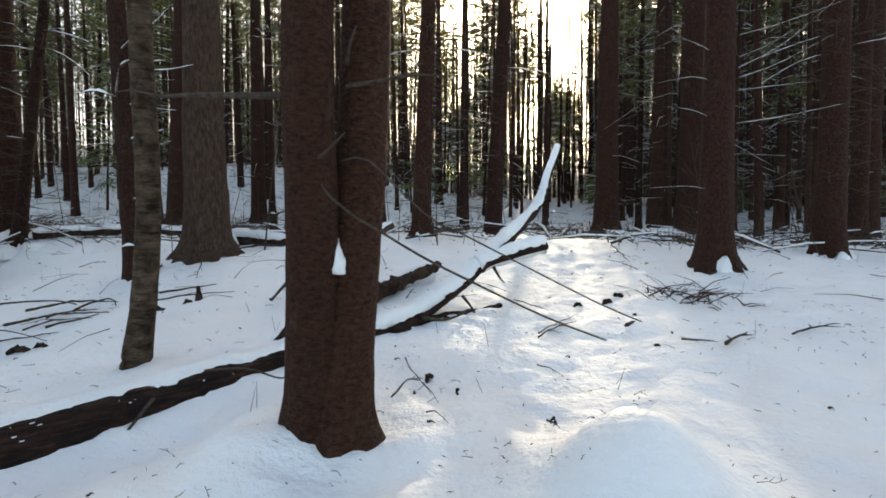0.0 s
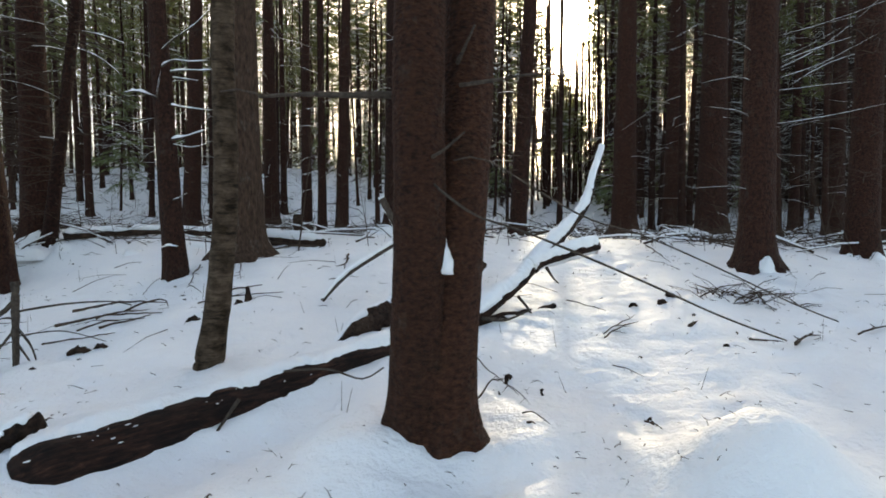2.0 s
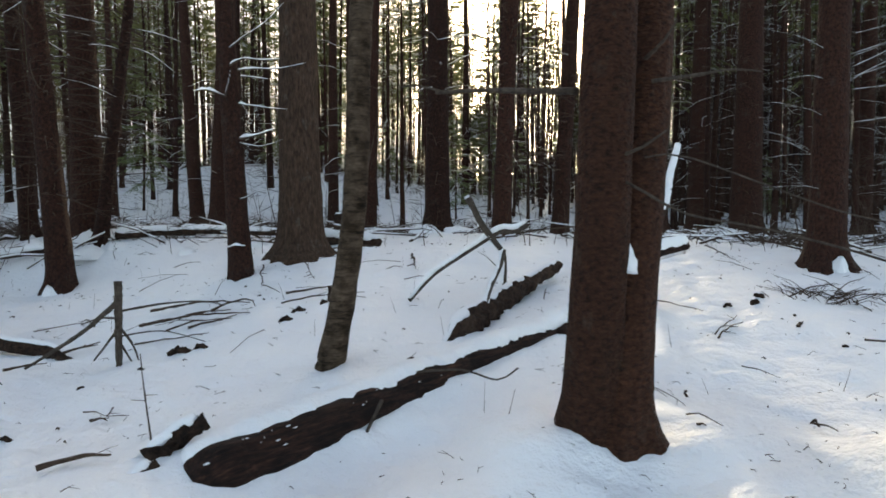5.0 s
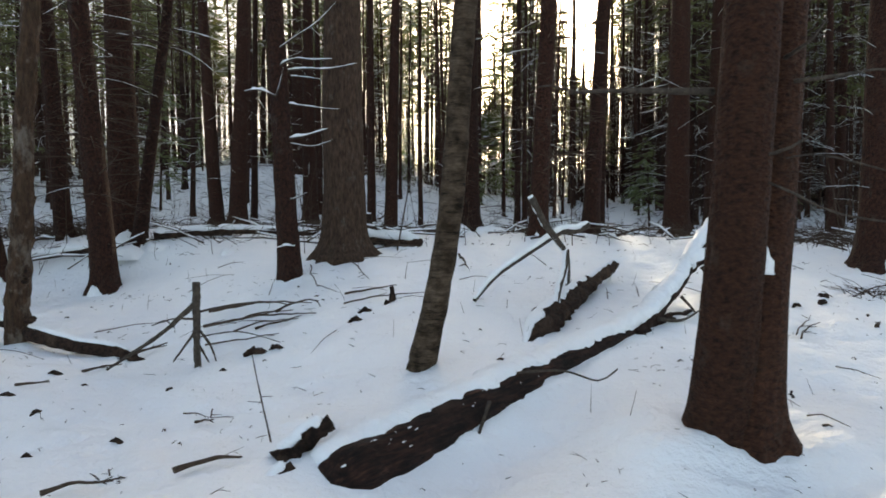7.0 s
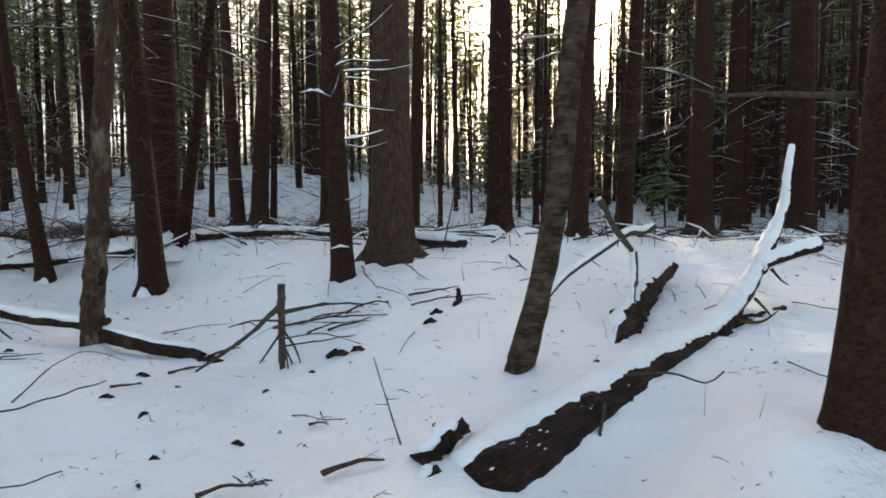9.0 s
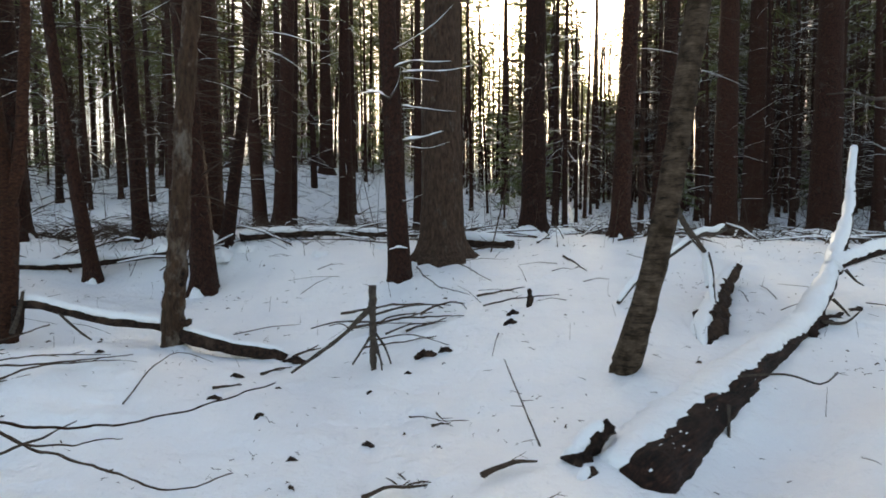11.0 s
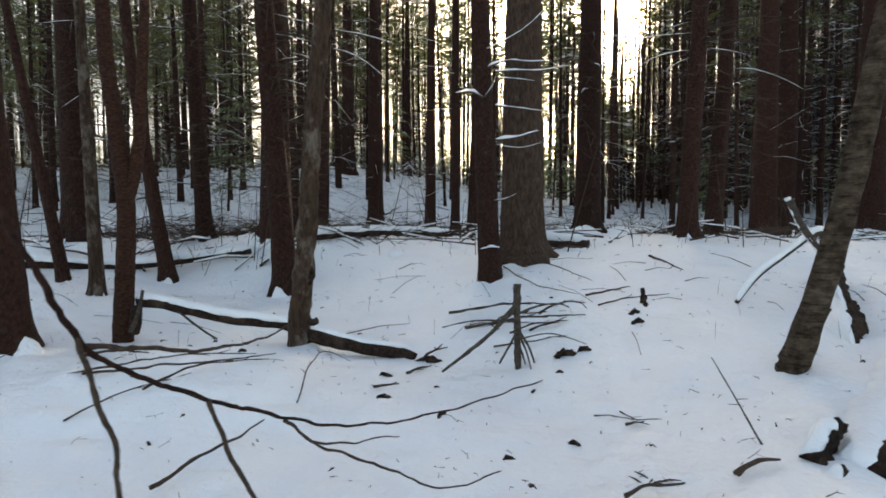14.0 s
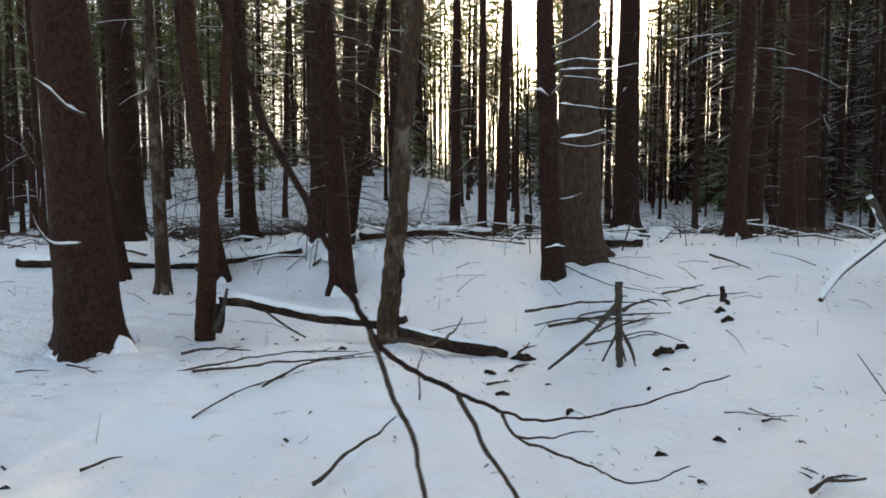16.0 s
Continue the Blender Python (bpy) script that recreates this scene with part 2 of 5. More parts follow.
mound(1.2, 7.4, 2.6, 0.33)
mound(-7.5, 9.0, 1.0, -0.68)
mound(-7.9, 12.2, 1.6, -0.04)
mound(-4.3, 3.6, 1.0, -0.09)
mound(-5.6, 4.7, 1.0, 0.08)
mound(-0.5, 11.0, 4.5, 0.15)
mound(-11.8, 10.7, 1.0, 0.25)
mound(-13.1, 32.8, 4.5, 0.96)
mound(-5.1, 8.0, 1.0, -0.13)
mound(-7.3, 5.0, 1.0, 0.78)
mound(-7.3, 5.0, 1.6, -0.80)
mound(0.0, 0.0, 4.5, -0.14)
mound(-9.7, 9.8, 1.0, -0.49)
mound(-8.1, 10.7, 1.6, 0.47)
mound(8.7, 25.7, 4.5, -0.51)
mound(-8.0, 25.0, 4.5, -0.92)
mound(-9.5, 20.5, 4.5, 0.45)
mound(-9.3, 5.4, 1.0, 0.18)
mound(1.2, 7.4, 1.6, -0.25)
mound(-3.1, 5.9, 1.0, 0.09)
mound(-2.40, 4.50, 0.80, 0.06)
mound(-4.40, 8.40, 1.00, 0.06)
mound(-7.40, 8.80, 0.90, 0.13)
mound(-8.90, 9.30, 0.90, -0.14)
mound(-4.70, 3.60, 0.90, -0.04)
mound(-3.50, 2.70, 0.70, 0.09)
mound(-5.40, 5.40, 0.70, -0.06)
mound(-6.30, 5.90, 0.80, 0.03)
mound(-8.50, 6.20, 0.90, -0.10)
mound(-5.40, 4.20, 0.90, 0.16)
mound(0.40, 3.60, 0.80, 0.03)
mound(1.50, 6.10, 0.80, 0.07)
mound(2.60, 4.80, 1.20, 0.03)
mound(-1.70, 13.40, 2.00, 0.11)
mound(5.20, 18.50, 3.00, 0.04)
mound(8.80, 23.60, 4.00, 0.14)
mound(-2.90, 6.40, 0.90, -0.04)
mound(-4.00, 5.30, 0.80, -0.06)
mound(-8.80, 5.00, 0.90, 0.05)
mound(-1.00, 3.30, 0.30, 0.13)
mound(-0.10, 3.20, 0.30, 0.07)
mound(-0.60, 2.90, 0.30, -0.04)
mound(-4.90, 7.60, 0.90, -0.03)
mound(1.90, 3.50, 0.90, -0.04)


def ground_z(x, y):
    """Height of the snow without its small lumps; takes numbers or arrays."""
    z = 0.004 + 0.605 * step(3.5, 12, y) + 2.5 * step(14, 45, y) * step(6, -14, x) + 2.3 * step(16, 58, y) + 5.5 * step(58, 130, y)
    for a, c, s, h in MOUNDS:
        z = z + h * np.exp(-((x - a) ** 2 + (y - c) ** 2) / (2 * s * s))
    # snow banked against the twin-stemmed spruce
    z = z + 0.085 * np.exp(-((x + 0.95) / 0.3) ** 2 - ((y - 3.0) / 0.24) ** 2) + 0.05 * np.exp(-((x + 0.22) / 0.14) ** 2 - ((y - 3.02) / 0.14) ** 2)
    z = z + 0.06 * np.exp(-((x + 0.72) / 0.13) ** 2 - ((y - 2.99) / 0.1) ** 2)
    z = z + 0.05 * np.exp(-((x + 0.45) / 0.13) ** 2 - ((y - 2.96) / 0.1) ** 2)
    # hollow along the near side of the fallen log
    along, off = 0.706 * (x + 2.75) + 0.708 * (y - 3.06), 0.708 * (x + 2.75) - 0.706 * (y - 3.06)
    z = z - 0.19 * np.exp(-((off - 0.42) / 0.36) ** 2) * step(-0.9, 0.1, along) * step(2.4, 0.7, along)
    z = z + 0.06 * np.exp(-((off + 0.3) / 0.3) ** 2) * step(-0.4, 0.2, along) * step(2.0, 0.8, along)
    # snow-covered heap beside the path
    z = z + 0.5 * np.exp(-(((x - 0.88) / 0.43) ** 2 + ((y - 2.52) / 0.42) ** 2) ** 0.85)
    return z


def spread(lo, hi, fine, far_lo, far_hi, grow):
    v = list(np.arange(lo, hi + fine * 0.5, fine))
    s = fine
    while v[-1] < far_hi:
        s *= grow
        v.append(v[-1] + s)
    s = fine
    while v[0] > far_lo:
        s *= grow
        v.insert(0, v[0] - s)
    return np.array(v)


def build_ground():
    xs = spread(-11.0, 4.5, 0.065, -900, 900, 1.1)
    ys = spread(2.0, 9.0, 0.06, -700, 1500, 1.1)
    X, Y = np.meshgrid(xs, ys)
    Z = ground_z(X, Y)
    flat = np.stack([X.ravel(), Y.ravel(), Z.ravel()], 1)
    verts = []
    for x, y, z in flat:
        if abs(x) < 60 and -30 < y < 80:
            z += 0.028 * noise.noise(Vector((x * 1.6, y * 1.6, 0))) + 0.022 * noise.noise(Vector((x * 3.2, y * 4.5, 3)))
            z += 0.017 * noise.noise(Vector((x * 6, y * 12, 9)))
            # soft pillows of snow over buried twigs and litter
            pillow = abs(noise.noise(Vector((x * 2.4, y * 2.8, 21)))) - 0.25
            small = abs(noise.noise(Vector((x * 5.2, y * 6.0, 33)))) - 0.22
            z += 0.05 * pillow + 0.034 * small * (0.4 + step(-0.1, 0.35, noise.noise(Vector((x * 0.7, y * 0.7, 44)))))
        verts.append((x, y, z))
    nx, ny = len(xs), len(ys)
    i, j = np.meshgrid(np.arange(nx - 1), np.arange(ny - 1))
    a = (j * nx + i).ravel()
    faces = np.stack([a, a + 1, a + nx + 1, a + nx], 1).tolist()
    g = Geo()
    g.v, g.f = verts, faces
    ob = new("ground", g.mesh("ground", SNOW))
    tagged(ob, "uneven forest floor under a blanket of fresh white snow", "ground", kind="structure")


build_ground()


# ---- trees ----
def trunk_geo(r, h, lean=(0, 0), bend=(0, 0), flare=0.5, seg=20, seed=0.0, wobble=0.02, lobes=5, fine=3.2, rough=0.05, top=0.25, geo=None, dx=0.0, dy=0.0, foot=0.15, roots=()):
    """A tapered trunk with root flare, flaky skin and a slight wander."""
    g = geo or Geo()
    base = len(g.v)
    zs = list(np.arange(-0.35, fine, 0.09)) + list(np.arange(fine, h + 0.4, 0.7))
    for z in zs:
        t = max(z, 0) / h
        cx = dx + lean[0] * z + bend[0] * max(z, 0) ** 2 + wobble * noise.noise(Vector((z * 0.7, seed, 0)))
        cy = dy + lean[1] * z + bend[1] * max(z, 0) ** 2 + wobble * noise.noise(Vector((z * 0.7, seed, 5)))
        rr = r * (1 - (1 - top) * t)
        for k in range(seg):
            w = 2 * math.pi * k / seg
            c, s = math.cos(w), math.sin(w)
            root = 0.6 + 1.0 * noise.noise(Vector((c * lobes * 0.35, s * lobes * 0.35, seed)))
            q = rr * (1 + flare * math.exp(-max(z + 0.03, 0) / foot) * max(root, 0.1) + 0.12 * math.exp(-max(z, 0) / 0.9))
            for az, amp, wide, tall in roots:
                gap = math.atan2(math.sin(w - az), math.cos(w - az))
                q += rr * amp * math.exp(-(gap / wide) ** 2) * math.exp(-max(z + 0.05, 0) / tall)
            q *= 1 + rough * (noise.noise(Vector((c * 3 + seed, s * 3, z * 2.2))) + 0.7 * noise.noise(Vector((c * 9, s * 9 + seed, z * 7))))
            g.v.append((cx + c * q, cy + s * q, z))
    n = len(zs)
    for i in range(n - 1):
        for k in range(seg):
            k2 = (k + 1) % seg
            g.f.append((base + i * seg + k, base + i * seg + k2, base + (i + 1) * seg + k2, base + (i + 1) * seg + k))
    g.f.append(tuple(base + (n - 1) * seg + k for k in range(seg)))
    return g


def ribbon(g, a, b, w, nrm):
    """A thin pointed blade from a to b."""
    s = (b - a).cross(nrm).normalized() * w
    i = len(g.v)
    g.v += [a - s * 0.4, a.lerp(b, 0.45) - s, b, a.lerp(b, 0.45) + s]
    g.f.append((i, i + 1, i + 2, i + 3))


def branch_line(rng, z, az, length, rise, sag, r_in, n=4):
    d = Vector((math.cos(az), math.sin(az), 0))
    side = Vector((-d.y, d.x, 0)) * rng.uniform(-0.25, 0.25)
    return [d * (r_in + length * t) + side * length * t * t + Vector((0, 0, z + rise * length * t - sag * length * t * t)) for t in [i / n for i in range(n + 1)]]


def dead_branch_meshes(seed, z0, z1, count, longest, light=False):
    """Bare lower branches with side twigs, and the snow lying on some of them."""
    rng = random.Random(seed)
    g, s = Geo(), Geo()
    for i in range(count):
        z = rng.uniform(z0, z1)
        az, length = rng.uniform(0, 6.283), longest * rng.uniform(0.25, 1.0)
        pts = branch_line(rng, z, az, length, rng.uniform(-0.15, 0.3), rng.uniform(0.05, 0.45), 0.07, 2 if light else 4)
        n = len(pts) - 1
        if light:
            for k in range(n):
                ribbon(g, pts[k], pts[k + 1], 0.009 - 0.003 * k, Vector((rng.uniform(-0.7, 0.7), rng.uniform(-0.7, 0.7), 1)))
        else:
            tube(g, pts, 0.006 + 0.009 * length / longest, 0.0025, 4, cap=False)
        for k in range(6 if light else rng.randint(4, 8)):
            t = rng.uniform(0.25, 0.97)
            j = min(int(t * n), n - 1)
            a = pts[j].lerp(pts[j + 1], t * n - j)
            d = (pts[-1] - pts[0]).normalized()
            off = Vector((-d.y, d.x, rng.uniform(-0.5, 0.3))) * rng.choice((-1, 1))
            b = a + (d * 0.7 + off * rng.uniform(0.4, 0.9)) * rng.uniform(0.15, 0.55 if light else 0.42)
            if light:
                ribbon(g, a, b, 0.0055, Vector((rng.uniform(-1, 1), rng.uniform(-1, 1), 0.7)))
            else:
                tube(g, [a, a.lerp(b, 0.55) + Vector((0, 0, 0.015)), b], 0.004, 0.0015, 3, cap=False)
        if rng.random() < (0.14 if light else 0.1):
            snow_cap(s, pts if light else pts[:rng.randint(3, 5)], 0.006, 1.3, rng.uniform(0.004, 0.01), seed=i * 1.3, seg=3 if light else 4)
    for i in range(0 if light else 70):
        # short broken stubs low on the stem
        z, az, ln = rng.uniform(0.35, 6.5), rng.uniform(0, 6.283), rng.uniform(0.12, 0.42)
        pts = branch_line(rng, z, az, ln, rng.uniform(-0.3, 0.4), 0.1, 0.08, 2)
        tube(g, pts, 0.009, 0.004, 4, cap=False)
    return g.mesh("branches", TWIG), s.mesh("branch_snow", SNOW)


def crown_mesh(seed, z0, z1, widest, mat, whorl=0.42, twigs=11, droop=0.35, thin=1.0, light=False, blade=1.0):
    """A spruce crown: whorls of drooping branches, each a spray of narrow needled twigs."""
    rng = random.Random(seed)
    g = Geo()
    z = z0
    while z < z1:
        t = (z - z0) / (z1 - z0)
        reach = widest * (1 - t) ** 0.75 * min(1, 0.45 + t * 4) + 0.12
        for b in range(rng.randint(3, 5)):
            if rng.random() > thin:
                continue
            az, length = rng.uniform(0, 6.283), reach * rng.uniform(0.55, 1.1)
            pts = branch_line(rng, z + rng.uniform(-0.15, 0.15), az, length, rng.uniform(0.0, 0.25), droop * rng.uniform(0.6, 1.4), 0.04, 3)
            d = (pts[-1] - pts[0]).normalized()
            side = Vector((-d.y, d.x, 0))
            for k in range(3):
                ribbon(g, pts[k], pts[k + 1] + (pts[k + 1] - pts[k]) * 0.12, 0.022, Vector((side.x, side.y, 0.6)))
            m = max(4, int(twigs * length / widest) + 3)
            for k in range(m):
                u = 0.18 + 0.82 * (k + rng.random()) / m
                j = min(int(u * 3), 2)
                a = pts[j].lerp(pts[j + 1], u * 3 - j)
                for sg in (-1, 1):
                    ln = length * rng.uniform(0.16, 0.34) * (1.15 - 0.6 * u) + 0.08
                    e = a + (d * rng.uniform(0.35, 0.7) + side * sg * rng.uniform(0.5, 0.9) + Vector((0, 0, -rng.uniform(0.1, 0.55)))) * ln
                    nrm = Vector((rng.uniform(-0.6, 0.6), rng.uniform(-0.6, 0.6), 1))
                    ribbon(g, a, e, blade * rng.uniform(0.035, 0.075) if light else rng.uniform(0.012, 0.024), nrm)
                    if light and k % 2:
                        continue
                    c = a.lerp(e, rng.uniform(0.5, 0.8))
                    ribbon(g, c, c + (d * 0.6 + side * sg * rng.uniform(-0.2, 0.4) + Vector((0, 0, -0.3))) * ln * 0.6, 0.04 if light else 0.016, nrm)
        z += whorl * rng.uniform(0.7, 1.25) * (1 - 0.35 * t)
    return g.mesh("crown", mat, smooth=False)


BRANCHES = [dead_branch_meshes(11 + i, 1.1, 7.5, 72, 1.5 + 0.15 * i) for i in range(4)]
FAR_BRANCHES = [dead_branch_meshes(71 + i, 0.6, 12.5, 125, 1.9 + 0.2 * i, light=True) for i in range(4)]
CROWNS = [crown_mesh(31 + i, (8.0, 7.0, 8.5)[i], (16.5, 15.0, 18.0)[i], (1.9, 1.7, 2.2)[i], NEEDLES, twigs=4, thin=0.3, light=True, blade=0.4) for i in range(3)]
LOW_CROWNS = [crown_mesh(41 + i, (5.6, 4.6)[i], (14.0, 11.0)[i], (2.7, 2.3)[i], NEEDLES, whorl=0.55, twigs=6, light=True, blade=0.6) for i in range(2)]
YOUNG_CROWNS = [crown_mesh(51 + i, 0.8, (5.5, 4.2)[i], (1.2, 1.0)[i], LEAVES, whorl=0.3, twigs=9) for i in range(2)]
AXIS_SEED = [0]


def conifer(x, y, r, lean=0.0, bend=0.0, h=17.0, bark=None, label="straight spruce trunk with dark flaky bark standing in snow", branches=None, crown=None, flare=0.5, seg=20, z=None, turn=None, far=False):
    AXIS_SEED[0] += 1
    k = AXIS_SEED[0]
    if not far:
        # shift the trunk's centre back along the camera's line of sight to it
        camera_x = -5.5 if x < -8.5 else -0.5 if x > 2 else -3.0
        x, y = x + 0.8 * r * (x - camera_x) / y, y + 0.8 * r
    zz = float(ground_z(x, y)) if z is None else z
    tree = thing("spruce_tree", (x, y, zz), label, "tree", "spruce trees")
    roots = () if far or y > 26 else tuple((radians(180 + 180 * (q + (k * 0.37 + q * 0.53) % 1) / 4), 0.25 + 0.45 * ((k * 0.61 + q * 0.29) % 1), 0.26, 0.12 + 0.25 * r) for q in range(4))
    part("trunk", trunk_geo(r, h, (lean, 0), (bend, 0), flare, seg if far else max(seg, 26), k * 3.7, fine=0.6 if far else 3.2, roots=roots), bark or BARK, tree)
    rot = pose(0, 0, 0, 0, math.degrees(math.atan(lean)), 0) @ pose(0, 0, 0, 0, 0, (k * 77) % 360 if turn is None else turn)
    if not far and y < 14:
        base_snow(tree, r * 1.1, k)
    if branches is not None:
        g, s = (FAR_BRANCHES if far or y > 16 else BRANCHES)[branches % 4]
        tagged(part("dead_branchwork", g, TWIG, tree, "bare dead lower branches"), kind="stuff").matrix_basis = rot
        tagged(part("branch_snow", s, SNOW, tree, "thin snow lying on branches"), kind="stuff").matrix_basis = rot
    if crown is not None:
        part("crown", crown, NEEDLES, tree, "dark green needled crown").matrix_basis = rot
    return tree


C0, C1, C2 = CROWNS


def base_snow(tree, r, seed, count=5):
    """Small banks of snow caught between the roots."""
    rng = random.Random(seed)
    g = Geo()
    for i in range(count):
        w = math.pi + math.pi * (i + rng.random()) / count
        c = Vector((math.cos(w), math.sin(w), 0)) * r * rng.uniform(1.12, 1.35)
        a, b, h = r * rng.uniform(0.45, 0.8), r * rng.uniform(0.3, 0.45), r * rng.uniform(0.08, 0.34)
        base = len(g.v)
        for j in range(6):
            up = math.sin(j / 5 * math.pi / 2)
            for k in range(12):
                t = 2 * math.pi * k / 12
                o = Vector((-math.sin(w), math.cos(w), 0)) * math.cos(t) * a + Vector((math.cos(w), math.sin(w), 0)) * math.sin(t) * b
                o *= math.cos(j / 5 * math.pi / 2 * 0.97) * (1.5 - 0.5 * up)
                g.v.append(c + o * (1 + 0.35 * noise.noise(c * 9 + o * 12)) - Vector((math.cos(w), math.sin(w), 0)) * up * r * 0.2 + Vector((0, 0, -0.22 + (h + 0.22) * up * (1 + 0.3 * noise.noise(c * 7 + o * 9)))))
        for j in range(5):
            for k in range(12):
                k2 = (k + 1) % 12
                g.f.append((base + j * 12 + k, base + j * 12 + k2, base + j * 12 + 12 + k2, base + j * 12 + 12 + k))
        g.f.append(tuple(base + 60 + k for k in range(12)))
    part("base_snow", g, SNOW, tree, "snow banked against the roots")


# the large twin-stemmed spruce beside the path, two long dead twigs drooping from it
TWIG_A = [(0.0, -0.2, 1.42), (0.06, -0.32, 1.36), (0.2, -0.45, 1.26), (0.36, -0.81, 1.2), (0.54, -1.11, 1.12), (0.74, -1.23, 1.03), (0.96, -1.28, 0.93), (1.15, -1.31, 0.86)]
TWIG_B = [(0.1, -0.18, 1.54), (0.25, -0.32, 1.53), (0.55, -0.96, 1.27), (0.69, -1.26, 1.2), (0.87, -1.38, 1.11), (1.09, -1.43, 1.0), (1.21, -1.46, 0.95)]
def twin_spruce():
    x, y = -0.62, 3.16
    tree = thing("twin_spruce", (x, y, 0.03), "large twin-stemmed spruce with brown bark and a fork holding snow", "tree", "spruce trees")
    left = trunk_geo(0.144, 16, (0.014, -0.095), (0.0, 0.012), 0.35, 44, 4.1, dx=-0.098, dy=0.02, foot=0.2, fine=3.4, roots=((radians(172), 0.72, 0.42, 0.13), (radians(200), 0.45, 0.35, 0.16), (radians(262), 0.3, 0.4, 0.15)), rough=0.05, top=0.3)
    right = trunk_geo(0.15, 15, (0.122, 0.088), (-0.02, -0.02), 0.35, 44, 9.3, dx=0.02, dy=0.0, foot=0.19, roots=((radians(352), 0.9, 0.36, 0.14), (radians(325), 0.5, 0.35, 0.15), (radians(283), 0.4, 0.4, 0.14)), fine=3.0, rough=0.05, top=0.3)
    for g in (left, right):
        for i, v in enumerate(g.v):
            if v[2] > 2.5:
                # above head height the stems run straight on
                k = (v[2] - 2.5) ** 2
                g.v[i] = (v[0] + 0.02 * k, v[1] + 0.02 * k, v[2]) if g is right else (v[0], v[1] - 0.012 * k, v[2])
        part("stem", g, BARK_BROWN, tree)
    s = Geo()
    for i in range(11):
        t = i / 10
        ring_r = 0.05 * (1 - t) ** 0.7 * (0.8 if i == 0 else 1.0) + 0.006
        for k in range(12):
            w = 2 * math.pi * k / 12
            q = ring_r * (1 + 0.45 * noise.noise(Vector((math.cos(w) * 1.3, math.sin(w) * 1.3, t * 5))))
            s.v.append((0.066 - 0.035 * t + q * 0.95 * math.cos(w), -0.1 + 0.03 * t + q * 0.8 * math.sin(w), 0.95 + 0.23 * t + 0.012 * noise.noise(Vector((k * 0.9, 2, 0)))))
    for i in range(10):
        for k in range(12):
            s.f.append((i * 12 + k, i * 12 + (k + 1) % 12, i * 12 + 12 + (k + 1) % 12, i * 12 + 12 + k))
    s.f += [tuple(range(11, -1, -1)), tuple(120 + k for k in range(12))]
    part("fork_snow", s, SNOW, tree, "wedge of snow in the fork")
    rng = random.Random(5)

    def limb(pts, r0, r1, snow=False):
        g = Geo()
        line = curve_points(pts, 0.06)
        tube(g, line, r0, r1, 7, 0.25, rng.random() * 9)
        b = part("branch", g, DEAD, tree, "bare broken dead branch")
        if snow:
            c = Geo()
            snow_cap(c, line, r0, 1.0, 0.012, 2.0, 6)
            part("snow", c, SNOW, b)
    limb([(-0.2, -0.02, 1.90), (-0.45, -0.06, 1.895), (-0.72, -0.05, 1.90), (-0.95, 0.02, 1.90)], 0.022, 0.008)
    limb([(-0.9, 0.0, 1.9), (-1.05, -0.03, 1.93), (-1.15, 0.0, 1.925)], 0.008, 0.004)
    limb([(0.13, -0.17, 1.92), (0.3, -0.24, 1.93), (0.5, -0.22, 1.965), (0.66, -0.2, 1.96)], 0.012, 0.004)
    limb([(-0.02, -0.2, 1.55), (0.05, -0.3, 1.58), (0.15, -0.36, 1.66)], 0.011, 0.004)
    limb(TWIG_A, 0.0065, 0.003)
    limb(TWIG_B, 0.005, 0.002)
    limb([(0.12, -0.1, 2.05), (0.16, -0.26, 2.1), (0.2, -0.3, 2.18)], 0.012, 0.005)
    part("crown", C1, NEEDLES, tree, "dark green needled crown")


BARK_BROWN = bark_material("brown_bark", (0.021, 0.0085, 0.0048), (0.096, 0.039, 0.0215), (0.03, 0.024, 0.013), 1.7, patch=(0.085, 0.066, 0.05))
twin_spruce()


def birch_tree():
    x, y = -2.40, 4.45
    tree = thing("birch_tree", (x, y, float(ground_z(x, y))), "slender leaning birch with grey-brown ringed bark", "tree")
    line = curve_points([(-0.02, 0, -0.3), (0, 0, 0), (0.10, -0.06, 0.45), (0.19, -0.13, 0.95), (0.25, -0.22, 1.5), (0.33, -0.42, 2.7), (0.55, -0.8, 5.0), (0.95, -1.3, 9.0)], 0.06)
    g = Geo()
    tube(g, line, 0.103, 0.04, 22, 0.1, 3.0, taper=0.8)
    for i, v in enumerate(g.v):
        if v.z < 0.35:
            c = Vector((0.22 * v.z, 0, v.z))
            k = 1 + 0.22 * (0.35 - max(v.z, -0.1)) / 0.35
            g.v[i] = Vector((c.x + (v.x - c.x) * k, (v.y) * k, v.z))
    part("trunk", g, RINGED, tree)
    b = Geo()
    rng = random.Random(3)
    for i in range(26):
        z = rng.uniform(3.4, 8.5)
        q = line[min(range(len(line)), key=lambda j: abs(line[j].z - z))]
        pts = [p + Vector((q.x, q.y, 0)) for p in branch_line(rng, z, rng.uniform(0, 6.28), rng.uniform(0.6, 1.8), 0.6, 0.1, 0.02)]
        tube(b, pts, 0.012, 0.003, 4, cap=False)
    tagged(part("branchwork", b, TWIG, tree, "bare upper branches"), kind="stuff")


birch_tree()


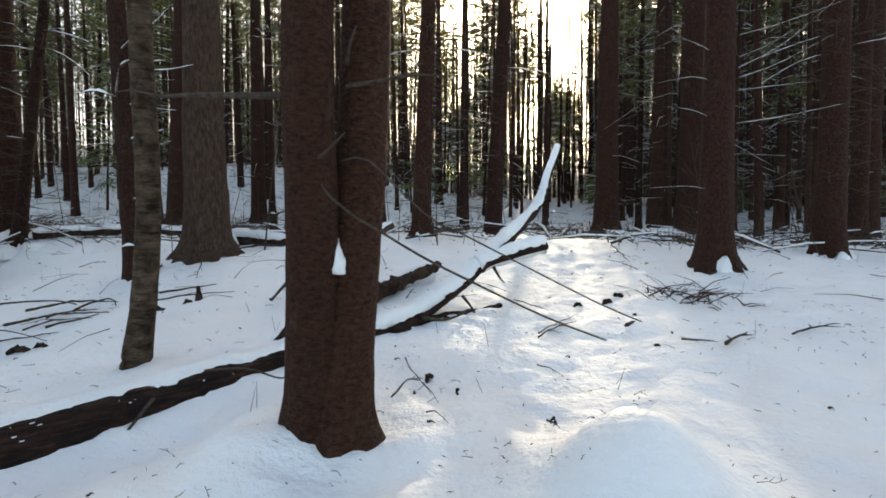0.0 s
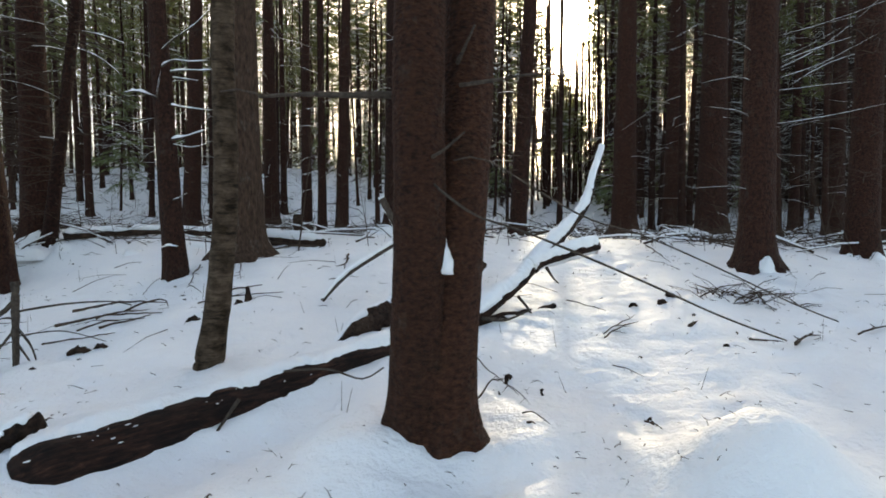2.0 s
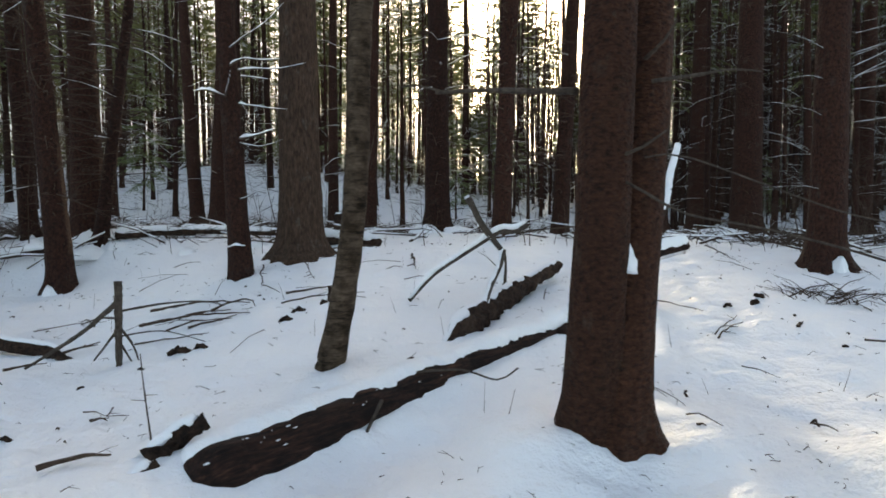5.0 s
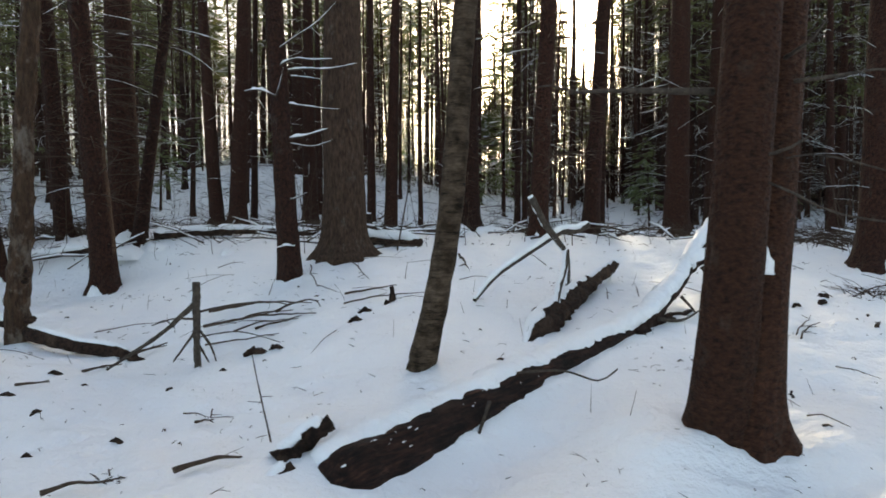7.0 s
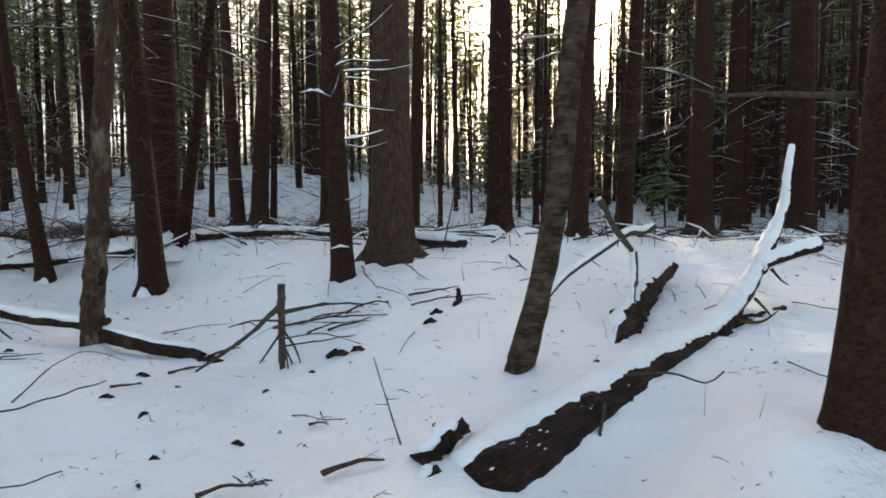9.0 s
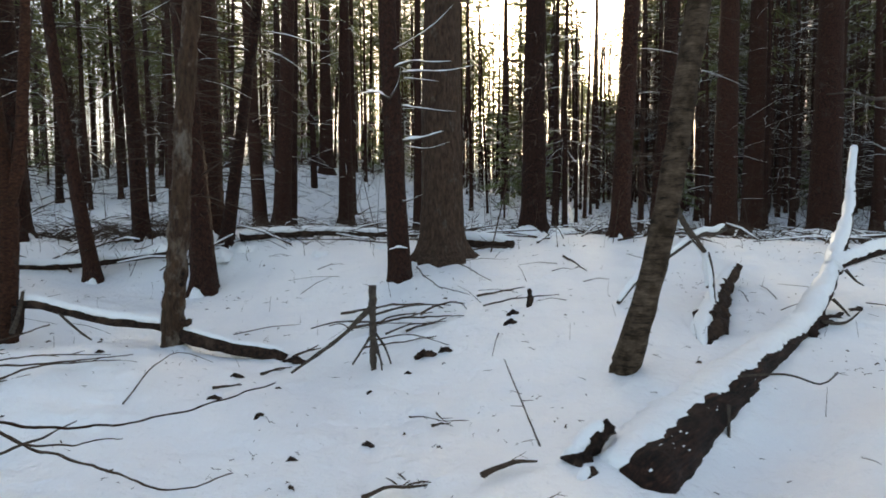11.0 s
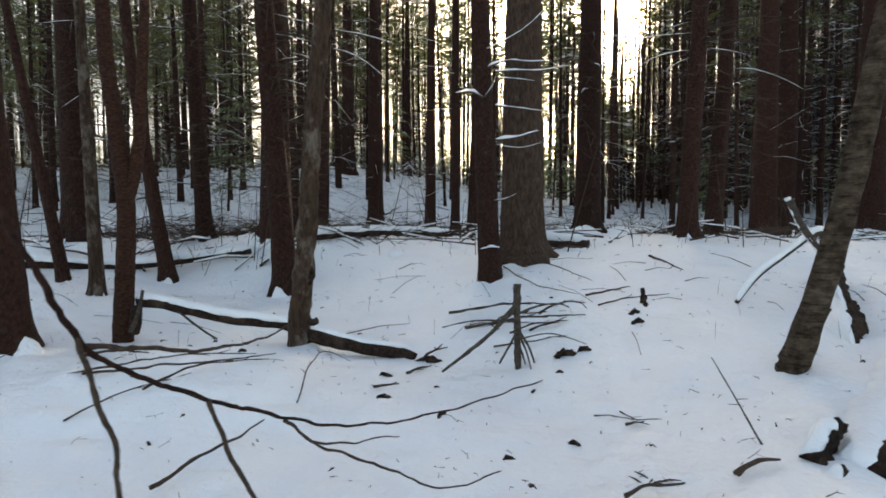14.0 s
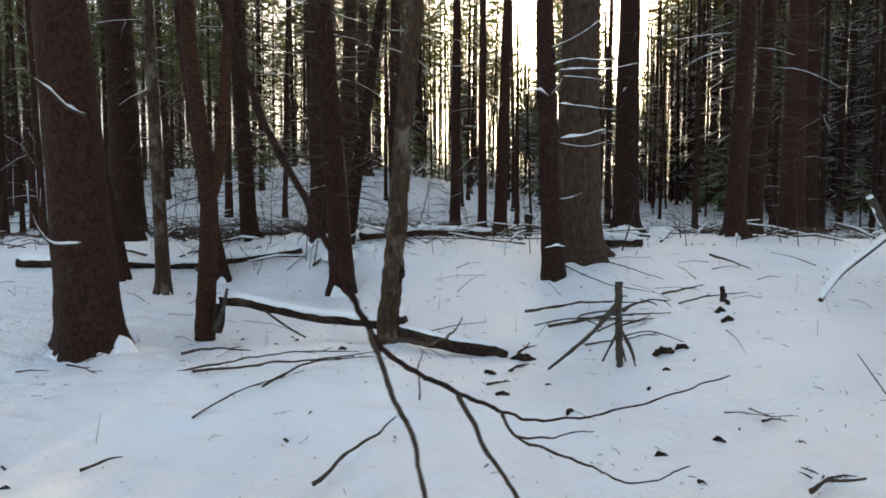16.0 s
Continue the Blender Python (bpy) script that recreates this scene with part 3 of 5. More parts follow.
def bough(tree, pts, r, snow):
    g = Geo()
    line = curve_points(pts, 0.05)
    tube(g, line, r, 0.004, 6, 0.2, pts[0][2])
    b = part("branch", g, DEAD, tree, "dead branch topped with snow")
    s = Geo()
    snow_cap(s, line, lambda t: r * (1.05 - 0.6 * t), 1.0, lambda t: snow * (0.75 - 0.6 * t) * (0.7 + 1.1 * noise.noise(Vector((t * 9, pts[0][2] * 9, 1)))), pts[0][2] * 3, 6, gaps=0.3)
    part("snow", s, SNOW, b)


def snag_tree():
    """The slim spruce whose dead branches carry thick snow."""
    x, y = -4.42, 8.29
    tree = thing("spruce_tree", (x, y, float(ground_z(x, y)) + 0.02), "slim spruce with scaly bark and dead branches loaded with snow", "tree", "spruce trees")
    part("trunk", trunk_geo(0.15, 15, (-0.05, 0), (0.002, 0), 0.25, 22, 21.0, rough=0.1, fine=3.6), BARK, tree)
    # a rag of bark and a collar of snow low on the stem
    c = Geo()
    snow_cap(c, curve_points([(-0.14, -0.15, 0.40), (0.0, -0.2, 0.43), (0.12, -0.17, 0.42)], 0.03), 0.016, 1.1, 0.022, 1.0, 6, gaps=0.45, ragged=2.6)
    part("snow_collar", c, SNOW, tree, "collar of snow on the bark")

    bough(tree, [(-0.05, -0.14, 2.92), (0.2, -0.35, 2.95), (0.45, -0.4, 2.92), (0.72, -0.45, 2.92)], 0.016, 0.04)
    bough(tree, [(0.05, -0.1, 2.86), (0.35, -0.3, 2.83), (0.65, -0.3, 2.83), (1.02, -0.3, 2.9)], 0.015, 0.035)
    bough(tree, [(0.08, -0.1, 2.78), (0.3, -0.3, 2.72), (0.55, -0.35, 2.68)], 0.011, 0.02)
    bough(tree, [(-0.12, -0.15, 2.5), (-0.3, -0.35, 2.54), (-0.5, -0.3, 2.53)], 0.014, 0.06)
    bough(tree, [(-0.1, -0.2, 2.5), (0.0, -0.35, 2.62), (0.06, -0.4, 2.82)], 0.013, 0.02)
    bough(tree, [(0.05, -0.12, 2.4), (0.35, -0.3, 2.33), (0.6, -0.3, 2.3), (0.78, -0.3, 2.29)], 0.011, 0.02)
    bough(tree, [(0.06, -0.14, 1.92), (0.3, -0.3, 1.93), (0.62, -0.35, 2.02)], 0.017, 0.045)
    bough(tree, [(0.06, -0.1, 1.86), (0.4, -0.25, 1.8), (0.7, -0.3, 1.88)], 0.009, 0.012)
    bough(tree, [(0.05, -0.12, 1.08), (0.18, -0.25, 1.1), (0.33, -0.3, 1.17)], 0.014, 0.02)
    bough(tree, [(-0.15, 0, 3.15), (0.2, -0.3, 3.25), (0.5, -0.3, 3.45), (0.75, -0.3, 3.7)], 0.013, 0.03)
    part("crown", C0, NEEDLES, tree, "dark green needled crown")


snag_tree()

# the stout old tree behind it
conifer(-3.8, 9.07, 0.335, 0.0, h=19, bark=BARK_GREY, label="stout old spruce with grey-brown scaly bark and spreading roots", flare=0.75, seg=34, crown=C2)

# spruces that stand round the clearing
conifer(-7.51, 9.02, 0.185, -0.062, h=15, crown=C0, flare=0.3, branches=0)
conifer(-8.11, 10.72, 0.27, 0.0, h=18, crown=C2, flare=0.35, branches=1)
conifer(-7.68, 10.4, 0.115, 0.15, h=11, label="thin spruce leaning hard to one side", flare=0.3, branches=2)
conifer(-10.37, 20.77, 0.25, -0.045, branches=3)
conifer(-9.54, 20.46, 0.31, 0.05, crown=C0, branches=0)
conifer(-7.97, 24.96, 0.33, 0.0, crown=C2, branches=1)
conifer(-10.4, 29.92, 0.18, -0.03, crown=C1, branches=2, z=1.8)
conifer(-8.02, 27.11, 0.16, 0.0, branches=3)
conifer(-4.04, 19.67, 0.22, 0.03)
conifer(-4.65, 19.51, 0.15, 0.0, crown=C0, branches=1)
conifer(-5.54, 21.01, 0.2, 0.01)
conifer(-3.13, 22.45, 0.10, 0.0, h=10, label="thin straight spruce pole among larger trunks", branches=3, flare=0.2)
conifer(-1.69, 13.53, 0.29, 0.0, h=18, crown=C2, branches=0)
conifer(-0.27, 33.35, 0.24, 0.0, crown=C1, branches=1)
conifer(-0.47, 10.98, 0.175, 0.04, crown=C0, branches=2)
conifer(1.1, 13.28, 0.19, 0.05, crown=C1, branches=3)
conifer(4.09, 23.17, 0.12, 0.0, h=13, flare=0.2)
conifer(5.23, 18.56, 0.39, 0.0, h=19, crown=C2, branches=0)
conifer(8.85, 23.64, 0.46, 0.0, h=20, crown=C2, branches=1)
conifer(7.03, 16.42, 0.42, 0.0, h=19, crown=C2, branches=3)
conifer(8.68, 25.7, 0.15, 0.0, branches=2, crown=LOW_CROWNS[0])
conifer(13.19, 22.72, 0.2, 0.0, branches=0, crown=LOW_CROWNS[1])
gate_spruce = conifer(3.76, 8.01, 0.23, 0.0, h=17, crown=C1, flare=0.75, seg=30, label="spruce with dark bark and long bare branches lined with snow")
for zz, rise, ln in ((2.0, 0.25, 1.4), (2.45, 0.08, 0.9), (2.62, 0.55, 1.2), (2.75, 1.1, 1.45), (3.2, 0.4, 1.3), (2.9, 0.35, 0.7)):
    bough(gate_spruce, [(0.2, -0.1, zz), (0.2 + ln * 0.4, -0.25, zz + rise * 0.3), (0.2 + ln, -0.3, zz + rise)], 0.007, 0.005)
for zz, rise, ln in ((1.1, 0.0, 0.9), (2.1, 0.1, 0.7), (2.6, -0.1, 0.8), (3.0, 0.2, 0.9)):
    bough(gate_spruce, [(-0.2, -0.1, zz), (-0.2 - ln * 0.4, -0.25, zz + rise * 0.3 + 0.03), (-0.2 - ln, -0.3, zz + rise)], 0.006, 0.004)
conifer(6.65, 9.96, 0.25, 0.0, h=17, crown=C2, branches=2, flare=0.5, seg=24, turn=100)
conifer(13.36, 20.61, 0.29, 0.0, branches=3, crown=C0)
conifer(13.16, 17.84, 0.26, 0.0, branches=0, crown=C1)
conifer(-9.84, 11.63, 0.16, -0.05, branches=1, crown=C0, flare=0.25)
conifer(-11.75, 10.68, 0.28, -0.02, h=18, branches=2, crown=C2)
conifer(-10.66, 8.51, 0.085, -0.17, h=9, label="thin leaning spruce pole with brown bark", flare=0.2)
# warmer bark swapped in here to paint yellow light on the pole
conifer(-9.74, 7.8, 0.088, -0.03, h=10, bark=BARK_RED, label="thin straight pole, its bark tinted for yellow sunlight", flare=0.2, seg=14)
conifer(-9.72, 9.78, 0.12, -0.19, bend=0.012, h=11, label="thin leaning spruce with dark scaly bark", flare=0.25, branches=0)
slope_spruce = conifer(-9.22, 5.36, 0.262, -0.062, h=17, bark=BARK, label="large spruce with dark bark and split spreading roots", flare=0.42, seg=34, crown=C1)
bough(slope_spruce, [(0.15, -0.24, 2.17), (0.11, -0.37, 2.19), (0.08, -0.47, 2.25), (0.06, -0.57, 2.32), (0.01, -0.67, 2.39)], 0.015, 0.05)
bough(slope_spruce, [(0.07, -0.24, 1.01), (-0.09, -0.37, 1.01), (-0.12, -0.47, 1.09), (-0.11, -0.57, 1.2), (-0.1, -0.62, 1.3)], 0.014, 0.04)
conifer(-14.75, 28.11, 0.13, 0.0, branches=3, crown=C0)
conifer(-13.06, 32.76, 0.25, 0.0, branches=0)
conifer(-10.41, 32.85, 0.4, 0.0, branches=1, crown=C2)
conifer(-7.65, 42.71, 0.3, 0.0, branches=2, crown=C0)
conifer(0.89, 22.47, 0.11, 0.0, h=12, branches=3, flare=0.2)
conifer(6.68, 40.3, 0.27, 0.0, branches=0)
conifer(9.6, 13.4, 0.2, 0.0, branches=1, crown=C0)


def maple_pair():
    """Two slim broadleaf stems by the fallen stem on the left of the clearing."""
    x, y = -8.62, 6.36
    tree = thing("maple_tree", (x, y, float(ground_z(x, y)) - 0.04), "slim crooked maple with grey-brown bark forking above head height", "tree", "slim hardwoods")
    g = Geo()
    main = curve_points([(0.0, 0, -0.3), (0.0, 0, 0.0), (0.03, 0, 0.5), (0.07, 0, 1.1), (0.08, 0, 1.6), (0.0, 0, 2.4), (-0.1, 0, 3.6), (-0.2, 0.1, 7.0)], 0.06)
    tube(g, main, 0.125, 0.05, 18, 0.12, 2.0, taper=0.6)
    part("trunk", g, BARK_BROWN, tree)
    g = Geo()
    tube(g, curve_points([(0.07, 0, 1.5), (0.2, 0.02, 2.0), (0.28, 0.05, 3.0), (0.45, 0.1, 6.0)], 0.08), 0.07, 0.025, 12, 0.1, 7.0)
    part("fork", g, BARK_BROWN, tree)
    x, y = -6.56, 5.87
    tree = thing("maple_tree", (x, y, float(ground_z(x, y)) - 0.03), "decaying hardwood stem with peeling red-brown bark and rotten base", "tree", "slim hardwoods")
    g = Geo()
    main = curve_points([(-0.02, 0, -0.3), (0.0, 0, 0.0), (0.02, 0, 0.4), (0.07, 0, 0.95), (0.12, 0, 1.5), (0.17, 0, 2.2), (0.3, 0, 3.6), (0.5, 0.1, 7.0)], 0.05)
    tube(g, main, 0.128, 0.06, 24, 0.32, 5.0, taper=0.5, freq=7.0)
    part("trunk", g, BARK_RED, tree)
    g = Geo()
    tube(g, curve_points([(0.06, 0.0, 0.62), (0.13, -0.03, 0.70), (0.15, -0.02, 0.80), (0.09, 0, 0.86)], 0.03), 0.05, 0.03, 8, 0.5, 3.0)
    part("burl", g, ROTTEN, tree, "dark crumbling burl")
    g = Geo()
    tube(g, curve_points([(0.0, 0.02, 0.3), (0.16, -0.02, 0.29), (0.2, -0.02, 0.31)], 0.03), 0.04, 0.03, 8, 0.5, 8.0)
    part("knob", g, ROTTEN, tree)


maple_pair()


# ---- the forest further off ----
SUN_LANE = Vector((math.sin(radians(SUN_AZ)), math.cos(radians(SUN_AZ))))


def across_lane(x, y):
    """The x at which the sunbeam through (x, y), seen from above, crosses the camera's path."""
    return x - y * SUN_LANE.x / SUN_LANE.y


def in_lane(lane):
    """The gaps in the canopy through which the low sun reaches the clearing."""
    return -1.25 < lane < 1.6 or abs(lane + 9.0) < 0.75


def far_forest():
    rng = random.Random(2024)
    protos = []
    for i, (r, h, crown, br) in enumerate(((0.13, 17, C0, 0), (0.17, 18, C2, 1), (0.11, 15, C1, 2), (0.13, 15, LOW_CROWNS[0], 3), (0.10, 12, LOW_CROWNS[1], 0), (0.07, 11, None, 1), (0.09, 14, None, 2), (0.13, 15, None, 3), (0.11, 16, None, 0), (0.12, 16, None, None), (0.09, 14, None, None))):
        protos.append(conifer(60 + i * 4, 90, r, 0.0, h=h, crown=crown, branches=br, seg=9, far=True, label="distant spruce with a dark trunk and thin dead branches"))
    young = []
    for i in range(2):
        t = thing("young_spruce", (70 + 5 * i, 95, float(ground_z(70 + 5 * i, 95))), "young spruce with green feathery branches dusted in snow", "tree", "young spruces")
        part("trunk", trunk_geo(0.05, (5.4, 4.1)[i], flare=0.1, seg=8, seed=i + 0.5, fine=0.4), BARK, t)
        part("crown", YOUNG_CROWNS[i], LEAVES, t, "light green needles")
        young.append(t)
    placed = [tuple(o.location[:2]) for o in bpy.data.objects if o.parent is None and o.type == "EMPTY"]

    def put(t, x, y, s):
        placed.append((x, y))
        copy_thing(t, pose(x, y, float(ground_z(x, y)) - 0.03, rng.uniform(-2, 2), rng.uniform(-2.5, 2.5), rng.uniform(0, 360)) @ Matrix.Diagonal((s, s, s * rng.uniform(0.9, 1.15), 1)))

    def free(x, y, gap):
        return min((x - a) ** 2 + (y - b) ** 2 for a, b in placed) > gap * gap

    count = tries = 0
    while count < 180 and tries < 12000:
        tries += 1
        d, az = 22 + 26 * rng.random() ** 1.1, radians(rng.uniform(-52, 50))
        x, y = -2.8 + d * math.tan(az), d
        if count < 70:
            # the dark, crowded side of the wood
            x, y = 4.5 + 30 * rng.random() ** 1.2, rng.uniform(16, 42)
            if across_lane(x, y) < 2.0:
                continue
        lane = across_lane(x, y)
        if abs(x) > 62 or not free(x, y, 1.3) or (abs(lane) < 8 and y > 24 and rng.random() < 0.1):
            continue
        size = rng.uniform(0.75, 1.2)
        if in_lane(lane):
            # tall crowns are missing here; lower trees stay under the sun's rays
            t, size = protos[rng.choice((4, 4, 5))], min(0.29 * (y - 9) / 13.5, 1.1)
            if size < 0.42:
                continue
        elif in_lane(lane + 0.9) or in_lane(lane - 0.9) or abs(lane + 9) < 2.6:
            if y < 34 and rng.random() < 0.3:
                continue
            t = protos[rng.choice((6, 7, 8))]
        elif lane < 0:
            t = protos[rng.choice((7, 8, 7, 8, 0, 2) if y < 32 else (3, 4, 9, 10, 9, 10))]
        else:
            t = protos[rng.choice((0, 1, 7, 7, 8, 8) if y < 32 else (1, 9, 10, 9, 7))]
        put(t, x, y, size)
        count += 1
    count = 0
    while count < 22:
        # thin branchy poles under the sun
        y = rng.uniform(27, 48)
        x = 0.198 * y + (rng.uniform(-4.2, -1.7) if count % 2 else rng.uniform(-11.5, -5.5))
        if free(x, y, 0.9):
            put(protos[rng.choice((5, 6, 8))], x, y, rng.uniform(0.8, 1.2))
            count += 1
    for x, y, size in ((5.6, 31, 0.9), (7.4, 37, 1.0), (9.3, 43, 1.05), (8.0, 44, 1.0)):
        # bare poles in the sun itself
        put(protos[10], x, y, size)
    for i in range(12):
        y = 38 + 1.7 * i
        put(protos[10], 0.198 * y - 1.2 + 2.7 * ((i * 0.618) % 1), y, rng.uniform(0.9, 1.25))
    count = 0
    while count < 26:
        # low-branched spruces further up the slope
        y = rng.uniform(24, 47)
        x = rng.uniform(-4 - 0.85 * y, -4 - 0.36 * y)
        if free(x, y, 1.2):
            put(protos[rng.choice((3, 4, 3, 2))], x, y, rng.uniform(0.8, 1.2))
            count += 1
    count = 0
    while count < 20:
        # thicker growth up the slope
        y = rng.uniform(15, 40)
        x = rng.uniform(-8 - 0.9 * y, -7 - 0.62 * y)
        if free(x, y, 1.3):
            put(protos[rng.choice((0, 2, 3, 4))], x, y, rng.uniform(0.75, 1.15))
            count += 1
    count = 0
    while count < 34:
        d, az = rng.uniform(24, 54), radians(rng.uniform(-42, 45))
        x, y = -2.8 + d * math.tan(az), d
        if not free(x, y, 1.2) or (y < 32 and in_lane(across_lane(x, y))):
            continue
        put(rng.choice(young), x, y, rng.uniform(0.7, 1.3))
        count += 1
    # unseen woods behind and beside the path, added to shade the near snow
    count = 0
    while count < 68:
        x, y = rng.uniform(-34, 28), rng.uniform(-30, 16)
        if (y > -2.5 and -16 - max(y, 0) * 0.4 < x < 9 + max(y, 0) * 0.9) or not free(x, y, 2.0):
            continue
        put(protos[rng.choice((0, 1, 2, 3))], x, y, rng.uniform(0.85, 1.15))
        count += 1


far_forest()


def far_woods():
    """The wood's far edge, too dense to count: trunks, dead twigs below and needled boughs above."""
    rng = random.Random(77)
    g, c, w_low, snow_haze = Geo(), Geo(), Geo(), Geo()
    spots = []
    for i in range(1200):
        d = 44 + 79 * rng.random() ** 1.3
        spots.append((-3 + d * math.tan(radians(rng.uniform(-56, 54))), d))
    for i in range(400):
        # the crowded side closes sooner
        d = rng.uniform(31, 60)
        spots.append((0.2 * d + 3.0 + 0.75 * d * rng.random(), d))
    for x, y in spots:
        lane = across_lane(x, y)
        if lane < -11 and rng.random() < 0.2:
            continue
        z, h = float(ground_z(x, y)), rng.uniform(15, 25)
        r, lx = rng.uniform(0.06, 0.17), rng.uniform(-0.4, 0.4)
        if in_lane(lane) or -1.35 < lane < 1.7:
            # thinned tops let part of the low sun through
            if rng.random() < 0.6:
                h = min(h, max(0.29 * (y - 14) - z, 5.0))
            r *= 0.6
        tube(g, [Vector((x, y, z - 0.3)), Vector((x + lx * 0.5, y, z + h * 0.5)), Vector((x + lx, y, z + h))], r, 0.04, 5, cap=False)
        live = rng.choice((0.4, 0.5, 0.6, 0.7)) + (0.25 if lane > 2.5 else 0.06 if abs(lane) < 11 else 0.0)
        for k in range(270):
            t = 0.05 + 0.95 * rng.random() ** 0.65
            reach = (1.4 + 2.8 * (1 - t)) * rng.uniform(0.35, 1.0)
            w = rng.uniform(0, 6.283)
            a = Vector((x + lx * t, y, z + h * t))
            b = a + Vector((math.cos(w) * reach, math.sin(w) * reach, reach * rng.uniform(-0.4, 0.12)))
            nrm = Vector((rng.uniform(-1, 1), rng.uniform(-1, 1), 0.8))
            mid = a.lerp(b, 0.6)
            if (in_lane(across_lane(b.x, b.y)) or in_lane(across_lane(mid.x, mid.y))) and b.z > 0.285 * (b.y - 12) and (k % 5 > 1 or t > live):
                continue
            if t < live and abs(lane) < 4 and k % 3 == 0:
                continue
            if t < live:
                ribbon(snow_haze if rng.random() < 0.2 else w_low, a, b, rng.uniform(0.007, 0.02), nrm)
            else:
                ribbon(snow_haze if rng.random() < 0.08 else c, a.lerp(b, rng.uniform(0.05, 0.5)), b, rng.uniform(0.045, 0.12), nrm)
    shrub, green = Geo(), Geo()
    for i in range(2000):
        # young snow-dusted conifers closing the view between the far trunks, up to the ridge
        ridge = i >= 620
        d = rng.uniform(98, 140) if ridge else 47 + 62 * rng.random() ** 1.2
        x, y = -3 + d * math.tan(radians(rng.uniform(-56, 54))), d
        # where pale, blades beyond the real snow dusting stand in for grey haze
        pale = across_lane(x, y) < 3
        z, tall, wide = float(ground_z(x, y)), rng.uniform(3.0, 8.5) + 4.5 * ridge, rng.uniform(0.8, 1.7) + 0.8 * ridge
        for k in range(80 if ridge else 110):
            t = rng.random() ** 1.2
            w, reach = rng.uniform(0, 6.283), wide * (1.05 - t) * rng.uniform(0.5, 1.0)
            a = Vector((x, y, z + 0.2 + tall * t))
            b = a + Vector((math.cos(w) * reach, math.sin(w) * reach, -0.3 * reach))
            nrm = Vector((rng.uniform(-1, 1), rng.uniform(-1, 1), 0.8))
            ribbon(snow_haze if rng.random() < (0.42 if pale else 0.12) else green if pale else w_low, a.lerp(b, rng.uniform(0.1, 0.5)), b, rng.uniform(0.03, 0.075) * (2.0 if ridge else 1.0), nrm)
    for i in range(430):
        # bare brush under the trees, dusted with snow
        d = 31 + 51 * rng.random()
        x, y = -3 + d * math.tan(radians(rng.uniform(-54, 52))), d
        tall = rng.uniform(0.9, 3.2) * (0.5 + d / 55)
        root = Vector((x, y, float(ground_z(x, y)) - 0.05))
        for k in range(22):
            w = rng.uniform(0, 6.283)
            a = root + Vector((math.cos(w) * 0.35, math.sin(w) * 0.35, tall * 0.8 * rng.random() ** 1.2)) * rng.uniform(0.2, 1.0)
            b = a + Vector((math.cos(w) * rng.uniform(0.3, 1.1), math.sin(w) * rng.uniform(0.3, 1.1), rng.uniform(-0.1, 0.7)))
            nrm = Vector((rng.uniform(-1, 1), rng.uniform(-1, 1), 0.6))
            ribbon(snow_haze if rng.random() < 0.4 else shrub, a, b, rng.uniform(0.012, 0.032), nrm)
    far = thing("far_woods", (0, 0, 0), "dense distant conifer woods closing the view", "woods", kind="stuff")
    tagged(part("trunk_thicket", g, BARK, far), kind="stuff")
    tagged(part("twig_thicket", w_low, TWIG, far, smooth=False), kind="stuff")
    tagged(part("brushwood", shrub, TWIG, far, smooth=False), kind="stuff")
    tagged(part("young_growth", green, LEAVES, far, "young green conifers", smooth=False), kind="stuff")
    tagged(part("brush_snow", snow_haze, SNOW, far, smooth=False), kind="stuff")
    tagged(part("canopy", c, NEEDLES, far, smooth=False), kind="stuff")


far_woods()


